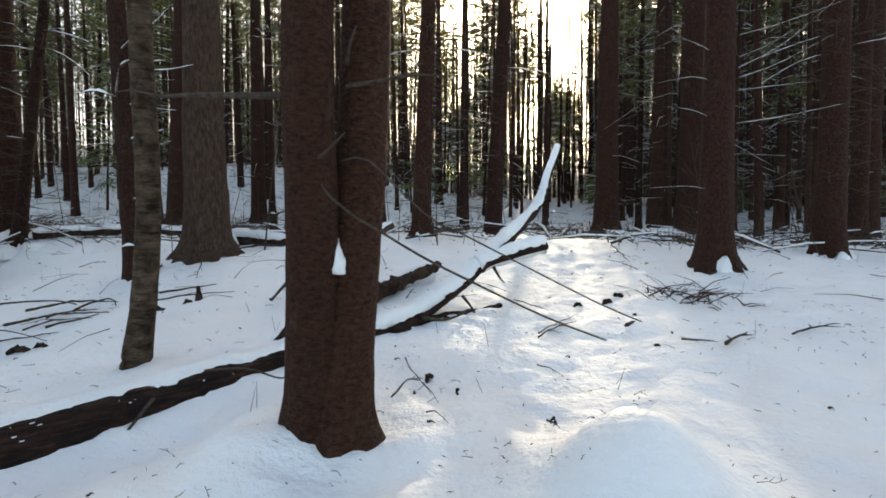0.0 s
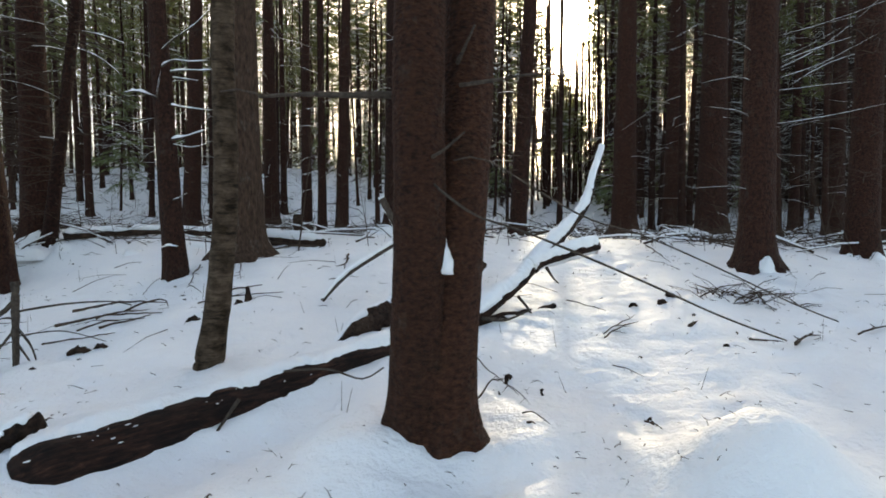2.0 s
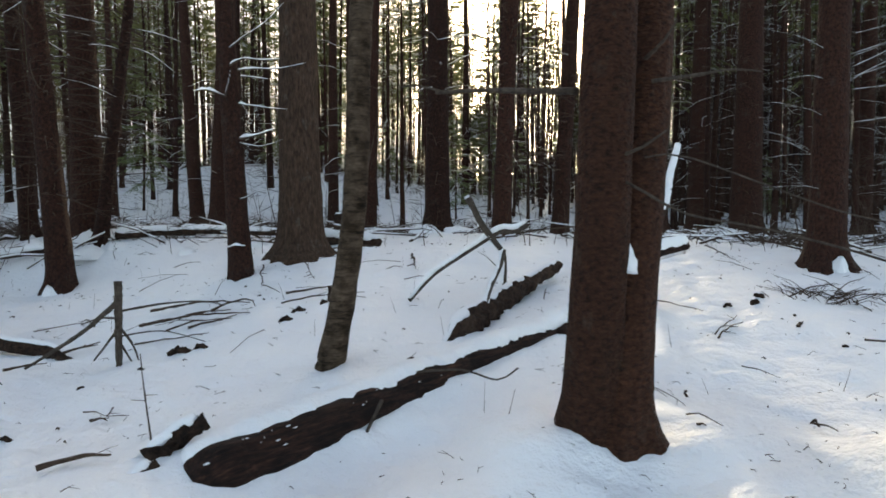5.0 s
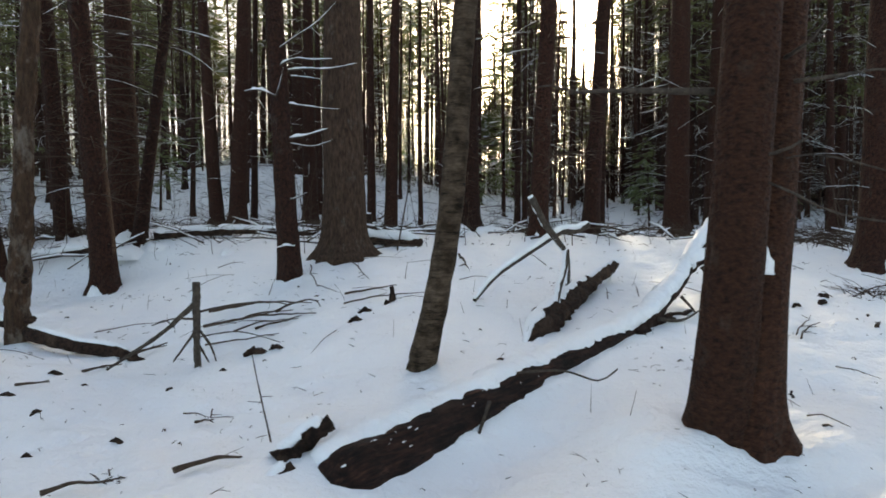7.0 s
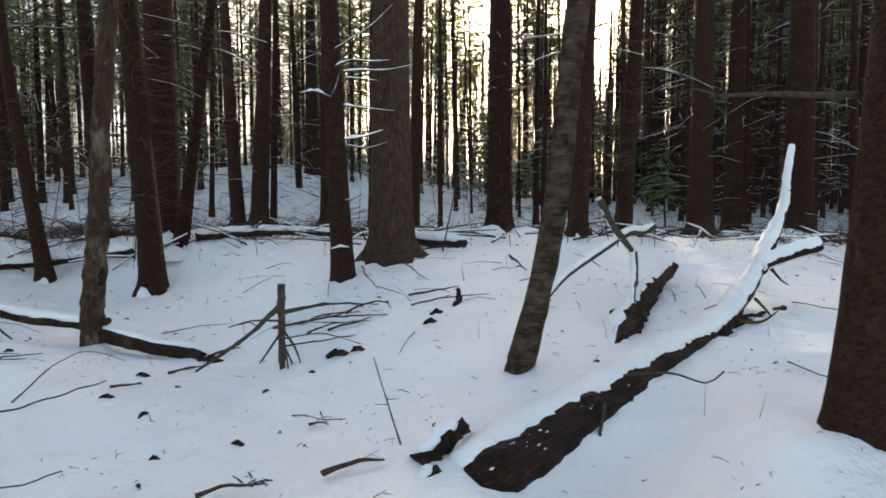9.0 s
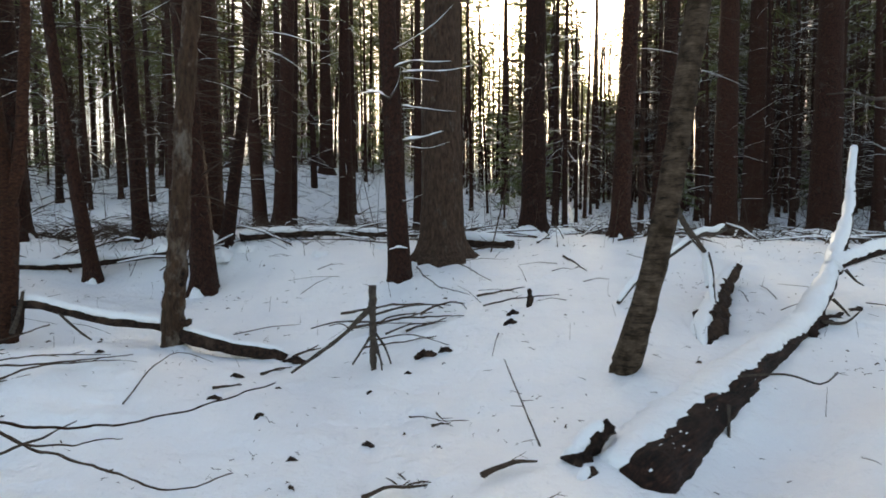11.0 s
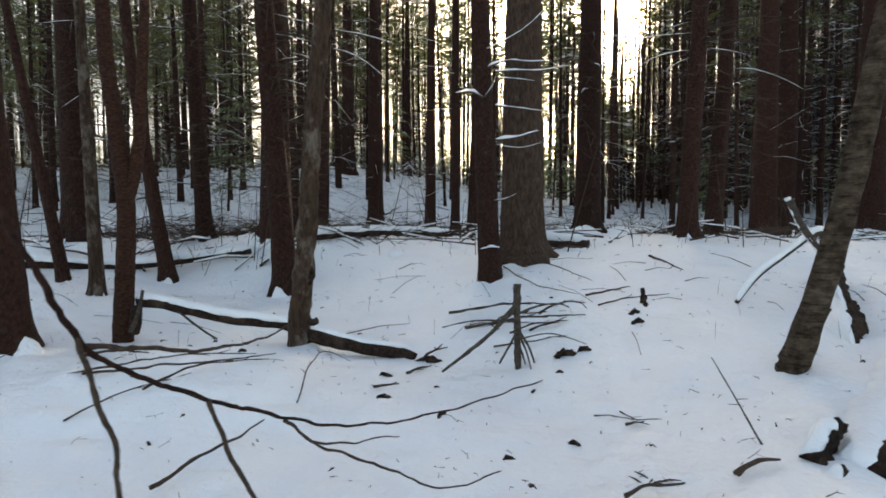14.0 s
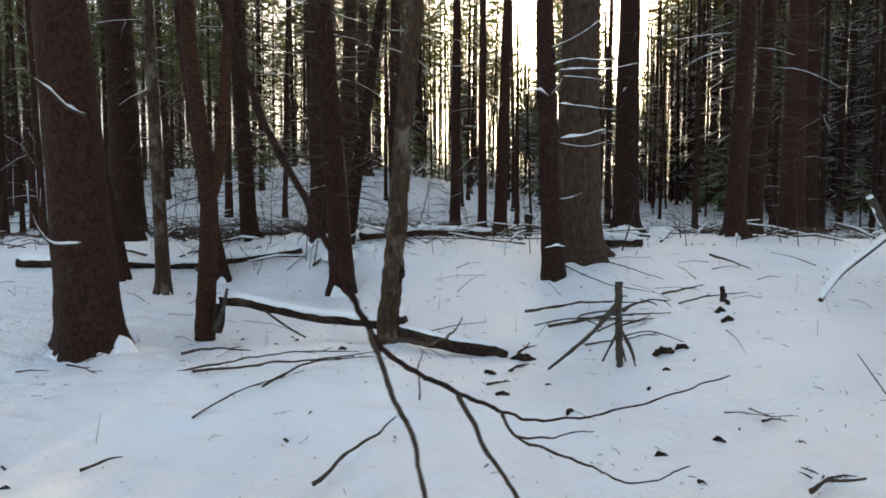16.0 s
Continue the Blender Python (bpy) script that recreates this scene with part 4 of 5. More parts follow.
# ---- fallen wood ----
def fallen_log():
    def log_r(t):
        return max(0.045, 0.182 - 0.155 * t) * (0.3 + 0.7 * min(1, t / 0.035) ** 0.5)

    log = thing("fallen_log", (0, 0, 0), "long rotten fallen trunk capped with thick snow, broken tip propped up", "log")
    pts = curve_points([(-2.86, 2.95, -0.12), (-2.7, 3.12, -0.11), (-2.19, 3.7, -0.05), (-1.77, 4.1, 0.03), (-1.44, 4.44, 0.08), (-1.05, 4.83, 0.15), (-0.39, 5.45, 0.25), (0.15, 5.97, 0.53), (0.45, 6.27, 0.74), (0.81, 6.37, 0.86), (1.16, 6.41, 0.95)], 0.03)
    g = Geo()
    tube(g, pts, log_r, 0, 40, 0.13, 1.0, freq=4.0)
    for i, v in enumerate(g.v):
        # crumbling, ragged bark
        q = Vector(v)
        g.v[i] = q + Vector((0.69, -0.72, 0.1)) * (0.014 * noise.noise(Vector((q.x + q.y, (q.x - q.y) * 9, q.z * 9)) * 2.6) + 0.008 * noise.noise(q * 41))
    part("trunk", g, FIBRE, log)
    s = Geo()
    snow_cap(s, pts[1:], lambda t: log_r(t) - 0.004, lambda t: 0.6 + 0.3 * min(1, max(0, t - 0.1) / 0.35) + 0.3 * min(1, max(0, t - 0.5) / 0.2), lambda t: 0.06 + 0.035 * min(1, max(0, t - 0.5) / 0.2), 2.0, 18, back=1.9, shift=lambda t: -0.5 + 0.3 * min(1, max(0, t - 0.12) / 0.34), ragged=2.4, sink=0.12)
    part("snow", s, SNOW, log, "thick ridge of snow")
    lp = curve_points([(0.39, 6.22, 0.72), (0.6, 6.5, 0.9), (0.86, 6.77, 1.1), (1.19, 7.17, 1.42), (1.34, 7.37, 1.78), (1.50, 7.57, 2.17)], 0.05)
    g = Geo()
    tube(g, lp, 0.082, 0.032, 14, 0.3, 5.0)
    limb = part("limb", g, ROTTEN, log, "upright broken limb")
    s = Geo()
    cover = [q + Vector((-0.4, -0.25, 0.45)) * (0.082 - 0.045 * k / (len(lp) - 1)) for k, q in enumerate(lp)]
    tube(s, cover, lambda t: (0.088 - 0.05 * t) * (1 + 0.25 * noise.noise(Vector((t * 9, 3, 1)))), 0, 14, 0.35, 2.0, freq=9.0)
    part("snow", s, SNOW, limb)
    g = Geo()
    tube(g, curve_points([(-0.55, 5.3, 0.16), (-0.05, 5.72, 0.22), (0.33, 5.98, 0.25), (0.62, 6.14, 0.32)], 0.03), lambda t: 0.125 - 0.095 * t, 0, 22, 0.7, 4.0, freq=9.0)
    part("broken_butt", g, FIBRE, log, "ragged rotten underside")
    rng = random.Random(19)
    s = Geo()
    for i in range(34):
        # crumbs of snow caught in the bark, drawn out along the fibres
        t = rng.choice((0.05, 0.11, 0.14, 0.22, 0.3, 0.41, 0.52)) + rng.gauss(0, 0.022)
        q, w, a = pts[int(t * (len(pts) - 1))], 1.3 - 0.75 * rng.random() ** 2.0, rng.uniform(0.002, 0.006)
        c = q + Vector((0.72 * math.cos(w), -0.69 * math.cos(w), math.sin(w))) * log_r(t) * 1.0
        base, long = len(s.v), rng.uniform(1.2, 3.6)
        along, up = Vector((0.69, 0.71, 0.1)), Vector((-0.72 * math.sin(w), 0.69 * math.sin(w), math.cos(w)))
        out = Vector((0.72 * math.cos(w), -0.69 * math.cos(w), math.sin(w)))
        for j in range(5):
            for k in range(10):
                u, v = math.pi * j / 4, 2 * math.pi * k / 10
                o = along * (math.sin(u) * math.cos(v) * a * long) + up * (math.sin(u) * math.sin(v) * a) + out * (math.cos(u) * a * 0.35)
                s.v.append(c + o * (1 + 1.2 * noise.noise(c * 30 + o * 70)))
        for j in range(4):
            for k in range(10):
                s.f.append((base + j * 10 + k, base + j * 10 + (k + 1) % 10, base + j * 10 + 10 + (k + 1) % 10, base + j * 10 + 10 + k))
    tagged(part("snow_crumbs", s, SNOW, log, "crumbs of snow caught in bark"), kind="stuff")
    for k, q in enumerate(([(0.2, 5.95, 0.45), (0.3, 5.9, 0.33), (0.36, 5.85, 0.22)], [(0.55, 6.28, 0.72), (0.62, 6.2, 0.6), (0.66, 6.15, 0.56)], [(-0.2, 5.5, 0.3), (0.05, 5.55, 0.28), (0.3, 5.7, 0.36)], [(-1.93, 3.78, 0.07), (-2.02, 3.58, -0.1), (-2.1, 3.36, -0.3)], [(-1.75, 4.1, 0.17), (-1.4, 4.05, 0.2), (-1.15, 4.05, 0.13), (-1.0, 4.1, 0.2)])):
        g = Geo()
        tube(g, curve_points(q, 0.05), 0.02 if k < 3 else 0.013 if k == 3 else 0.009, 0.006, 7, 0.3, k)
        part("stub", g, DEAD, log, "short broken side branch")


def second_log():
    log = thing("fallen_log", (0, 0, 0), "shorter rotten trunk half sunk in snow, pointing uphill", "log")
    pts = curve_points([(-1.52, 5.0, 0.12), (-1.42, 5.2, 0.2), (-1.08, 5.78, 0.32), (-0.62, 6.58, 0.47), (-0.07, 7.38, 0.64)], 0.05)
    g = Geo()
    tube(g, curve_points(pts, 0.02), lambda t: (0.14 - 0.08 * t) * min(1, 0.15 + t / 0.22) * (1 + 0.3 * noise.noise(Vector((t * 23, 4, 0)))), 0, 26, 0.55, 11.0, freq=10.0)
    part("trunk", g, ROTTEN, log)
    s = Geo()
    snow_cap(s, pts, lambda t: (0.13 - 0.075 * t) * min(1, 0.15 + t / 0.22), 0.6, 0.04, 4.0, 14, shift=-0.45, ragged=1.6, sink=0.4, back=2.2)
    part("snow", s, SNOW, log)


def snowy_limb():
    limb = thing("fallen_limb", (0, 0, 0), "crooked dead treetop with snow along its arms", "branch")
    for k, (q, r) in enumerate(((((-1.26, 6.48, 1.47), (-1.2, 6.48, 1.36), (-1.1, 6.48, 1.17), (-0.94, 6.48, 0.96), (-0.86, 6.48, 0.82), (-0.85, 6.45, 0.5)), 0.042), (((-0.58, 6.68, 1.17), (-0.75, 6.6, 1.1), (-0.91, 6.58, 1.09), (-1.25, 6.48, 0.89), (-1.65, 6.38, 0.62), (-1.9, 6.3, 0.35)), 0.04), (((-0.86, 6.48, 0.88), (-0.94, 6.2, 0.7), (-1.05, 5.92, 0.54), (-1.14, 5.66, 0.34)), 0.032))):
        line = curve_points(q, 0.05)
        g = Geo()
        tube(g, line, r, r * 0.6, 10, 0.2, k * 3.1)
        a = part("arm", g, DEAD, limb)
        s = Geo()
        if k == 1:
            snow_cap(s, line, r * 0.9, 0.95, 0.04, k + 0.3, 8, gaps=0.1, ragged=2.0)
        else:
            tube(s, [q + Vector((-0.45, 0.15, 0.5)) * r for q in line], lambda t: r * (0.78 + 0.3 * noise.noise(Vector((t * 7, k, 1)))), 0, 10, 0.4, k + 0.3, freq=12.0)
        part("snow", s, SNOW, a)


def left_log():
    log = thing("fallen_log", (0, 0, 0), "thin fallen trunk bowed off the ground with a band of snow", "log")
    for k, (q, r) in enumerate(((((-8.45, 6.27, 0.02), (-8.42, 6.27, 0.2), (-8.38, 6.27, 0.35), (-8.2, 6.25, 0.36), (-7.86, 6.17, 0.31), (-7.34, 6.07, 0.22), (-6.77, 5.97, 0.18), (-6.6, 5.93, 0.16)), 0.06), (((-6.6, 5.9, 0.13), (-6.4, 5.85, 0.08), (-5.91, 5.77, -0.02), (-5.5, 5.75, -0.08), (-5.38, 5.75, -0.13)), 0.07))):
        line = curve_points(q, 0.05)
        g = Geo()
        tube(g, line, r, r * 0.9, 14, 0.3, k * 2.0 + 1)
        part("trunk", g, ROTTEN, log)
        s = Geo()
        snow_cap(s, line[5 if k == 0 else 0:], r * 0.95, 0.85 - 0.2 * k, 0.045 - 0.015 * k, k + 5.0, 10, shift=-0.1 - 0.45 * k, ragged=1.6)
        part("snow", s, SNOW, log)
    g = Geo()
    tube(g, curve_points([(-8.44, 6.2, 0.05), (-8.36, 6.2, 0.25), (-8.3, 6.2, 0.5)], 0.05), 0.03, 0.015, 8, 0.3)
    part("stub", g, DEAD, log)
    g = Geo()
    tube(g, curve_points([(-7.9, 6.15, 0.28), (-7.6, 6.0, 0.12), (-7.4, 5.9, 0.04)], 0.05), 0.015, 0.008, 6, 0.3)
    part("stub", g, DEAD, log)


def dead_sapling():
    s = thing("dead_sapling", (0, 0, 0), "upended dead sapling standing on splayed branches", "branch")
    for k, (q, r) in enumerate(((((-4.43, 5.19, 0.69), (-4.43, 5.17, 0.28), (-4.42, 5.14, -0.14), (-4.42, 5.12, -0.4)), 0.033), (((-4.44, 5.17, 0.5), (-4.70, 5.07, 0.25), (-5.1, 4.92, -0.03)), 0.024), (((-4.42, 5.17, 0.28), (-4.51, 5.12, 0.14), (-4.6, 5.07, 0.0)), 0.014), (((-4.42, 5.17, 0.28), (-4.32, 5.19, 0.12), (-4.27, 5.19, -0.03)), 0.014), (((-4.42, 5.15, 0.27), (-4.36, 5.05, 0.1), (-4.33, 5.0, -0.03)), 0.012), (((-4.43, 5.18, 0.42), (-4.2, 5.5, 0.44), (-3.95, 5.8, 0.42), (-3.8, 5.95, 0.36)), 0.012), (((-4.43, 5.18, 0.36), (-4.8, 5.5, 0.3), (-5.1, 5.7, 0.2)), 0.011), (((-4.42, 5.15, 0.2), (-4.1, 5.3, 0.22), (-3.75, 5.4, 0.1)), 0.007), (((-4.6, 5.1, 0.3), (-4.72, 5.2, 0.34), (-4.85, 5.3, 0.3)), 0.007), (((-4.42, 5.15, 0.16), (-4.36, 5.2, 0.0), (-4.33, 5.24, -0.1)), 0.012))):
        g = Geo()
        tube(g, curve_points(q, 0.03), r, r * (0.8 if k == 0 else 0.45), 10, 0.5, k * 1.7, freq=15)
        part("stem" if k == 0 else "branch", g, DEAD, s)


def foreground_branch():
    b = thing("fallen_branch", (0, 0, 0), "long arching bare branch hanging low over the snow", "branch")
    for k, (q, r0, r1) in enumerate((
        (((-6.9, 1.6, 2.75), (-6.65, 1.72, 1.96), (-6.51, 1.77, 1.54), (-6.42, 1.77, 1.36), (-6.31, 1.79, 1.13), (-6.22, 1.83, 0.93), (-6.15, 1.92, 0.81), (-5.94, 2.12, 0.64), (-5.75, 2.42, 0.47), (-5.54, 2.67, 0.34), (-5.14, 2.77, 0.36), (-4.62, 2.82, 0.51)), 0.015, 0.003),
        (((-6.22, 1.83, 0.93), (-6.17, 1.82, 0.78), (-6.09, 1.77, 0.60), (-6.04, 1.72, 0.4), (-6.0, 1.68, 0.1), (-5.98, 1.66, -0.1)), 0.009, 0.006),
        (((-5.94, 2.12, 0.64), (-5.86, 2.07, 0.48), (-5.74, 2.02, 0.3), (-5.66, 2.0, 0.1), (-5.62, 2.0, -0.05)), 0.010, 0.006),
        (((-5.75, 2.42, 0.46), (-5.68, 2.57, 0.31), (-5.33, 2.67, 0.13), (-5.09, 2.72, 0.02), (-4.82, 2.77, 0.08)), 0.008, 0.003),
        (((-5.68, 2.57, 0.31), (-5.5, 2.65, 0.27), (-5.3, 2.7, 0.28)), 0.006, 0.002),
        (((-6.2, 1.85, 0.9), (-6.05, 2.3, 0.78), (-5.95, 2.8, 0.72), (-5.9, 3.1, 0.74)), 0.009, 0.003))):
        g = Geo()
        line = curve_points(q, 0.02)
        for i, p in enumerate(line):
            # crooked growth from knot to knot
            line[i] = p + 0.012 * Vector((noise.noise(p * 9), noise.noise(p * 9 + Vector((7, 0, 0))), noise.noise(p * 9 + Vector((0, 5, 0))))) + 0.005 * Vector((noise.noise(p * 31), 0, noise.noise(p * 31 + Vector((3, 0, 0)))))
        tube(g, line, r0, r1, 9, 0.55, k * 1.3, freq=18)
        part("stem" if k == 0 else "twig", g, BARK if k == 0 else TWIG, b)


def ridge_log(pts, r, snow, label):
    log = thing("fallen_log", (0, 0, 0), label, "log", "logs on the rise")
    line = curve_points(pts, 0.1)
    g = Geo()
    tube(g, line, r, r * 0.6, 12, 0.25, pts[0][0])
    part("trunk", g, ROTTEN, log)
    s = Geo()
    snow_cap(s, line, lambda t: r * (1 - 0.4 * t), 1.0, snow, pts[0][1], 8, gaps=0.15)
    part("snow", s, SNOW, log)


fallen_log()
second_log()
snowy_limb()
left_log()
dead_sapling()
foreground_branch()


def on_ground(points, lift):
    return [(x, y, float(ground_z(x, y)) + lift) for x, y in points]


ridge_log(on_ground([(-12.5, 8.9), (-11.37, 9.08), (-10.33, 10.0), (-8.5, 10.3)], 0.08), 0.085, 0.08, "long grey log lying across the rise with snow on top")
ridge_log(on_ground([(-7.5, 10.56), (-6.25, 11.2), (-4.9, 12.2)], 0.09), 0.08, 0.07, "brown log lying across the rise with patchy snow")
ridge_log(on_ground([(-3.95, 10.7), (-2.62, 9.85)], 0.08), 0.13, 0.09, "short thick log under a cap of snow")
ridge_log(on_ground([(-7.4, 10.9), (-6.3, 11.2)], 0.05), 0.09, 0.03, "reddish rotten log lying on the rise")
ridge_log(on_ground([(-10.6, 13.5), (-8.4, 15.0)], 0.1), 0.09, 0.05, "grey log half buried in snow")


# ---- sticks and litter ----
def stick(points, r, lift=0.02, arch=0.0, label="thin bare stick lying on the snow", mat=None, snow=False):
    n = len(points)
    pts = [(x, y, float(ground_z(x, y)) + lift + arch * math.sin(math.pi * i / (n - 1))) for i, (x, y) in enumerate(points)]
    at = Vector(pts[0])
    ob_geo = Geo()
    line = curve_points([Vector(p) - at for p in pts], 0.035)
    for i, q in enumerate(line):
        w = 0.05 * math.sin(math.pi * i / (len(line) - 1))
        line[i] = q + Vector((w * noise.noise(Vector((q.x * 4 + at.x, q.y * 4, 1))), w * noise.noise(Vector((q.x * 4, q.y * 4 + at.y, 5))), 0.5 * w * abs(noise.noise(Vector((q.x * 5, q.y * 5, at.x))))))
    tube(ob_geo, line, r * 0.85, r * 0.25, 8, 0.6, pts[0][0] * 3, freq=15)
    rng = random.Random(int(pts[0][0] * 100))
    for k in range(2 if points[0][1] > 3.3 else 0):
        a = line[int(len(line) * rng.uniform(0.3, 0.8))]
        d = (line[-1] - line[0]).normalized()
        e = a + (d * 0.6 + Vector((-d.y, d.x, rng.uniform(-0.02, 0.1))) * rng.choice((-1, 1)) * 0.5) * min(0.25, 0.35 * (line[-1] - line[0]).length) * rng.uniform(0.4, 1)
        tube(ob_geo, [a, a.lerp(e, 0.5), e], r * 0.5, r * 0.2, 5)
    ob = new("stick", ob_geo.mesh("stick", mat or TWIG))
    ob.location = at
    tagged(ob, label, "stick", "sticks on the snow")


stick([(-4.85, 6.32), (-4.5, 6.26), (-4.2, 6.22), (-3.9, 6.15), (-3.58, 6.14)], 0.02, 0.05, 0.04, "crooked dead branch lying on the snow")
stick([(-4.05, 6.28), (-3.82, 6.36), (-3.62, 6.3), (-3.55, 6.22)], 0.018, 0.09, 0.06, "curled end of a dead branch on snow")
stick([(-4.4, 5.98), (-4.15, 6.04), (-3.86, 6.1)], 0.013, 0.04, 0.03)
stick([(-4.49, 6.47), (-4.36, 6.6), (-3.92, 6.5)], 0.014)
stick([(-3.6, 2.93), (-3.45, 3.01), (-3.3, 3.07)], 0.02, 0.03, 0.01, "thick broken stick lying on the snow")
stick([(-5.41, 5.08), (-5.2, 5.34)], 0.015)
stick([(-5.65, 4.61), (-5.45, 4.72)], 0.016)
stick([(-3.85, 4.05), (-3.80, 3.85), (-3.63, 3.85)], 0.006, 0.02)
stick([(-3.88, 3.83), (-3.74, 3.79)], 0.012)
stick([(-8.04, 4.72), (-7.30, 4.64), (-6.80, 4.84), (-6.6, 5.2)], 0.014, 0.03, 0.03)
stick([(-7.36, 4.35), (-7.07, 4.62), (-6.6, 5.0)], 0.012, 0.03, 0.04)
stick([(-8.44, 5.4), (-8.17, 5.4), (-7.69, 5.1)], 0.017, 0.03, 0.02)
stick([(-6.17, 4.25), (-6.17, 5.0), (-5.96, 5.4)], 0.008, 0.02, 0.12)
stick([(-7.75, 4.03), (-7.51, 4.33), (-7.10, 4.60)], 0.009)
stick([(2.06, 4.93), (2.33, 4.88)], 0.012)
stick([(2.37, 4.78), (2.71, 5.09)], 0.018, 0.04)
stick([(3.12, 5.09), (3.50, 5.35), (3.80, 5.47)], 0.013, 0.03)
stick([(0.85, 5.07), (1.29, 5.57)], 0.008, 0.03)
stick([(0.77, 6.26), (1.06, 5.77)], 0.008)
stick([(1.68, 5.24), (1.85, 5.4)], 0.022)
stick([(-0.30, 4.52), (-0.24, 4.24), (-0.08, 3.74)], 0.006, 0.03)
stick([(0.62, 3.36), (0.66, 3.2)], 0.009, 0.02)
stick([(0.72, 4.36), (0.88, 4.13)], 0.006)
stick([(0.83, 4.97), (1.07, 5.24), (1.25, 5.37)], 0.01, 0.03)
stick([(-0.34, 3.75), (-0.25, 3.9), (-0.17, 4.06)], 0.008, 0.02, 0.05)
stick([(-0.15, 4.02), (-0.1, 3.8), (-0.03, 3.58)], 0.005, 0.02, 0.03)
stick([(-0.1, 3.4), (-0.04, 3.33), (0.03, 3.22)], 0.006, 0.02, 0.02)
stick([(2.8, 9.6), (2.66, 8.19)], 0.012, 0.06)
stick([(4.16, 8.29), (3.69, 6.94)], 0.008, 0.12)
stick([(-5.02, 6.9), (-4.36, 6.75), (-3.72, 6.55)], 0.02, 0.06, 0.04)
stick([(-4.19, 6.02), (-3.76, 6.25)], 0.016)
stick([(-5.29, 5.54), (-5.1, 6.0)], 0.02)
stick([(-4.59, 5.73), (-4.08, 5.72), (-3.86, 5.74)], 0.012)
stick([(-4.2, 8.6), (-3.9, 7.6), (-3.48, 6.91)], 0.012, 0.05)
stick([(-3.6, 8.6), (-3.18, 7.42)], 0.011, 0.06)
stick([(-3.40, 6.87), (-2.8, 7.1)], 0.018, 0.04)
stick([(-2.00, 8.7), (-1.90, 7.71)], 0.022, 0.06)
stick([(-4.04, 4.02), (-3.80, 3.88), (-3.70, 3.88)], 0.006)
stick([(-6.71, 3.17), (-6.51, 3.61), (-6.32, 3.95)], 0.016, 0.05)
stick([(-8.16, 3.43), (-8.0, 3.6)], 0.012)
stick([(-8.22, 4.74), (-7.37, 4.9), (-6.74, 5.1)], 0.012, 0.03)
stick([(-9.25, 5.0), (-8.9, 4.85)], 0.01)
stick([(-9.53, 4.78), (-9.3, 4.85)], 0.009)
stick([(-4.2, 2.82), (-4.05, 2.86), (-3.88, 2.89)], 0.016, 0.03)


def upright_twig():
    """A pale thin twig standing aslant in the snow, with two short side twigs."""
    ob = new("twig", None)
    ob.location = (-3.185, 3.29, -0.1)
    tagged(ob, "thin pale twig standing aslant in the snow", "twig")
    line = curve_points([(0, 0, -0.05), (-0.07, 0.1, 0.12), (-0.16, 0.22, 0.34), (-0.235, 0.33, 0.52)], 0.02)
    g = Geo()
    tube(g, line, 0.007, 0.003, 7, 0.4, 2.0, freq=20)
    stem = part("stem", g, DEAD, ob)
    for a, b in (((-0.13, 0.18, 0.27), (-0.21, 0.16, 0.28)), ((-0.14, 0.19, 0.3), (-0.07, 0.2, 0.3))):
        g = Geo()
        tube(g, [Vector(a), Vector(a).lerp(Vector(b), 0.5), Vector(b)], 0.003, 0.0015, 5)
        part("side_twig", g, DEAD, ob)


upright_twig()


def stub(x, y, r, h):
    g = Geo()
    tube(g, curve_points([(0, 0, -0.1), (0.01, 0, h * 0.5), (-0.01, 0, h)], 0.02), r * 1.3, r * 0.5, 10, 0.6, x, freq=16)
    ob = new("wood_chunk", g.mesh("wood_chunk", ROTTEN))
    ob.location = (x, y, float(ground_z(x, y)))
    tagged(ob, "short dark stub standing out of the snow", "wood", "wood chunks in the snow")


stub(-2.82, 6.6, 0.04, 0.14)
stick([(-3.35, 6.5), (-3.05, 6.6), (-2.82, 6.62), (-2.45, 6.75)], 0.012, 0.02, 0.02)


def chunk(x, y, size, turn, label):
    """A knot of rotten wood poking out of the snow."""
    g = Geo()
    tube(g, curve_points([(-size * 1.2, 0, -0.02), (-size * 0.3, 0.012, 0.02), (size * 0.4, -0.01, 0.02), (size * 1.2, 0, -0.005)], 0.014), lambda t: size * (0.05 + 0.26 * math.sin(math.pi * min(1, t * 0.8 + 0.14)) ** 0.7 * (1 + 0.5 * noise.noise(Vector((t * 7, x, y))))), 0, 12, 1.0, x * 5, freq=30)
    ob = new("wood_chunk", g.mesh("wood_chunk", ROTTEN))
    ob.matrix_basis = pose(x, y, float(ground_z(x, y)) - 0.005, 0, 0, turn) @ Matrix.Diagonal((0.8, 1.0, 1.0, 1))
    tagged(ob, label, "wood", "wood chunks in the snow")


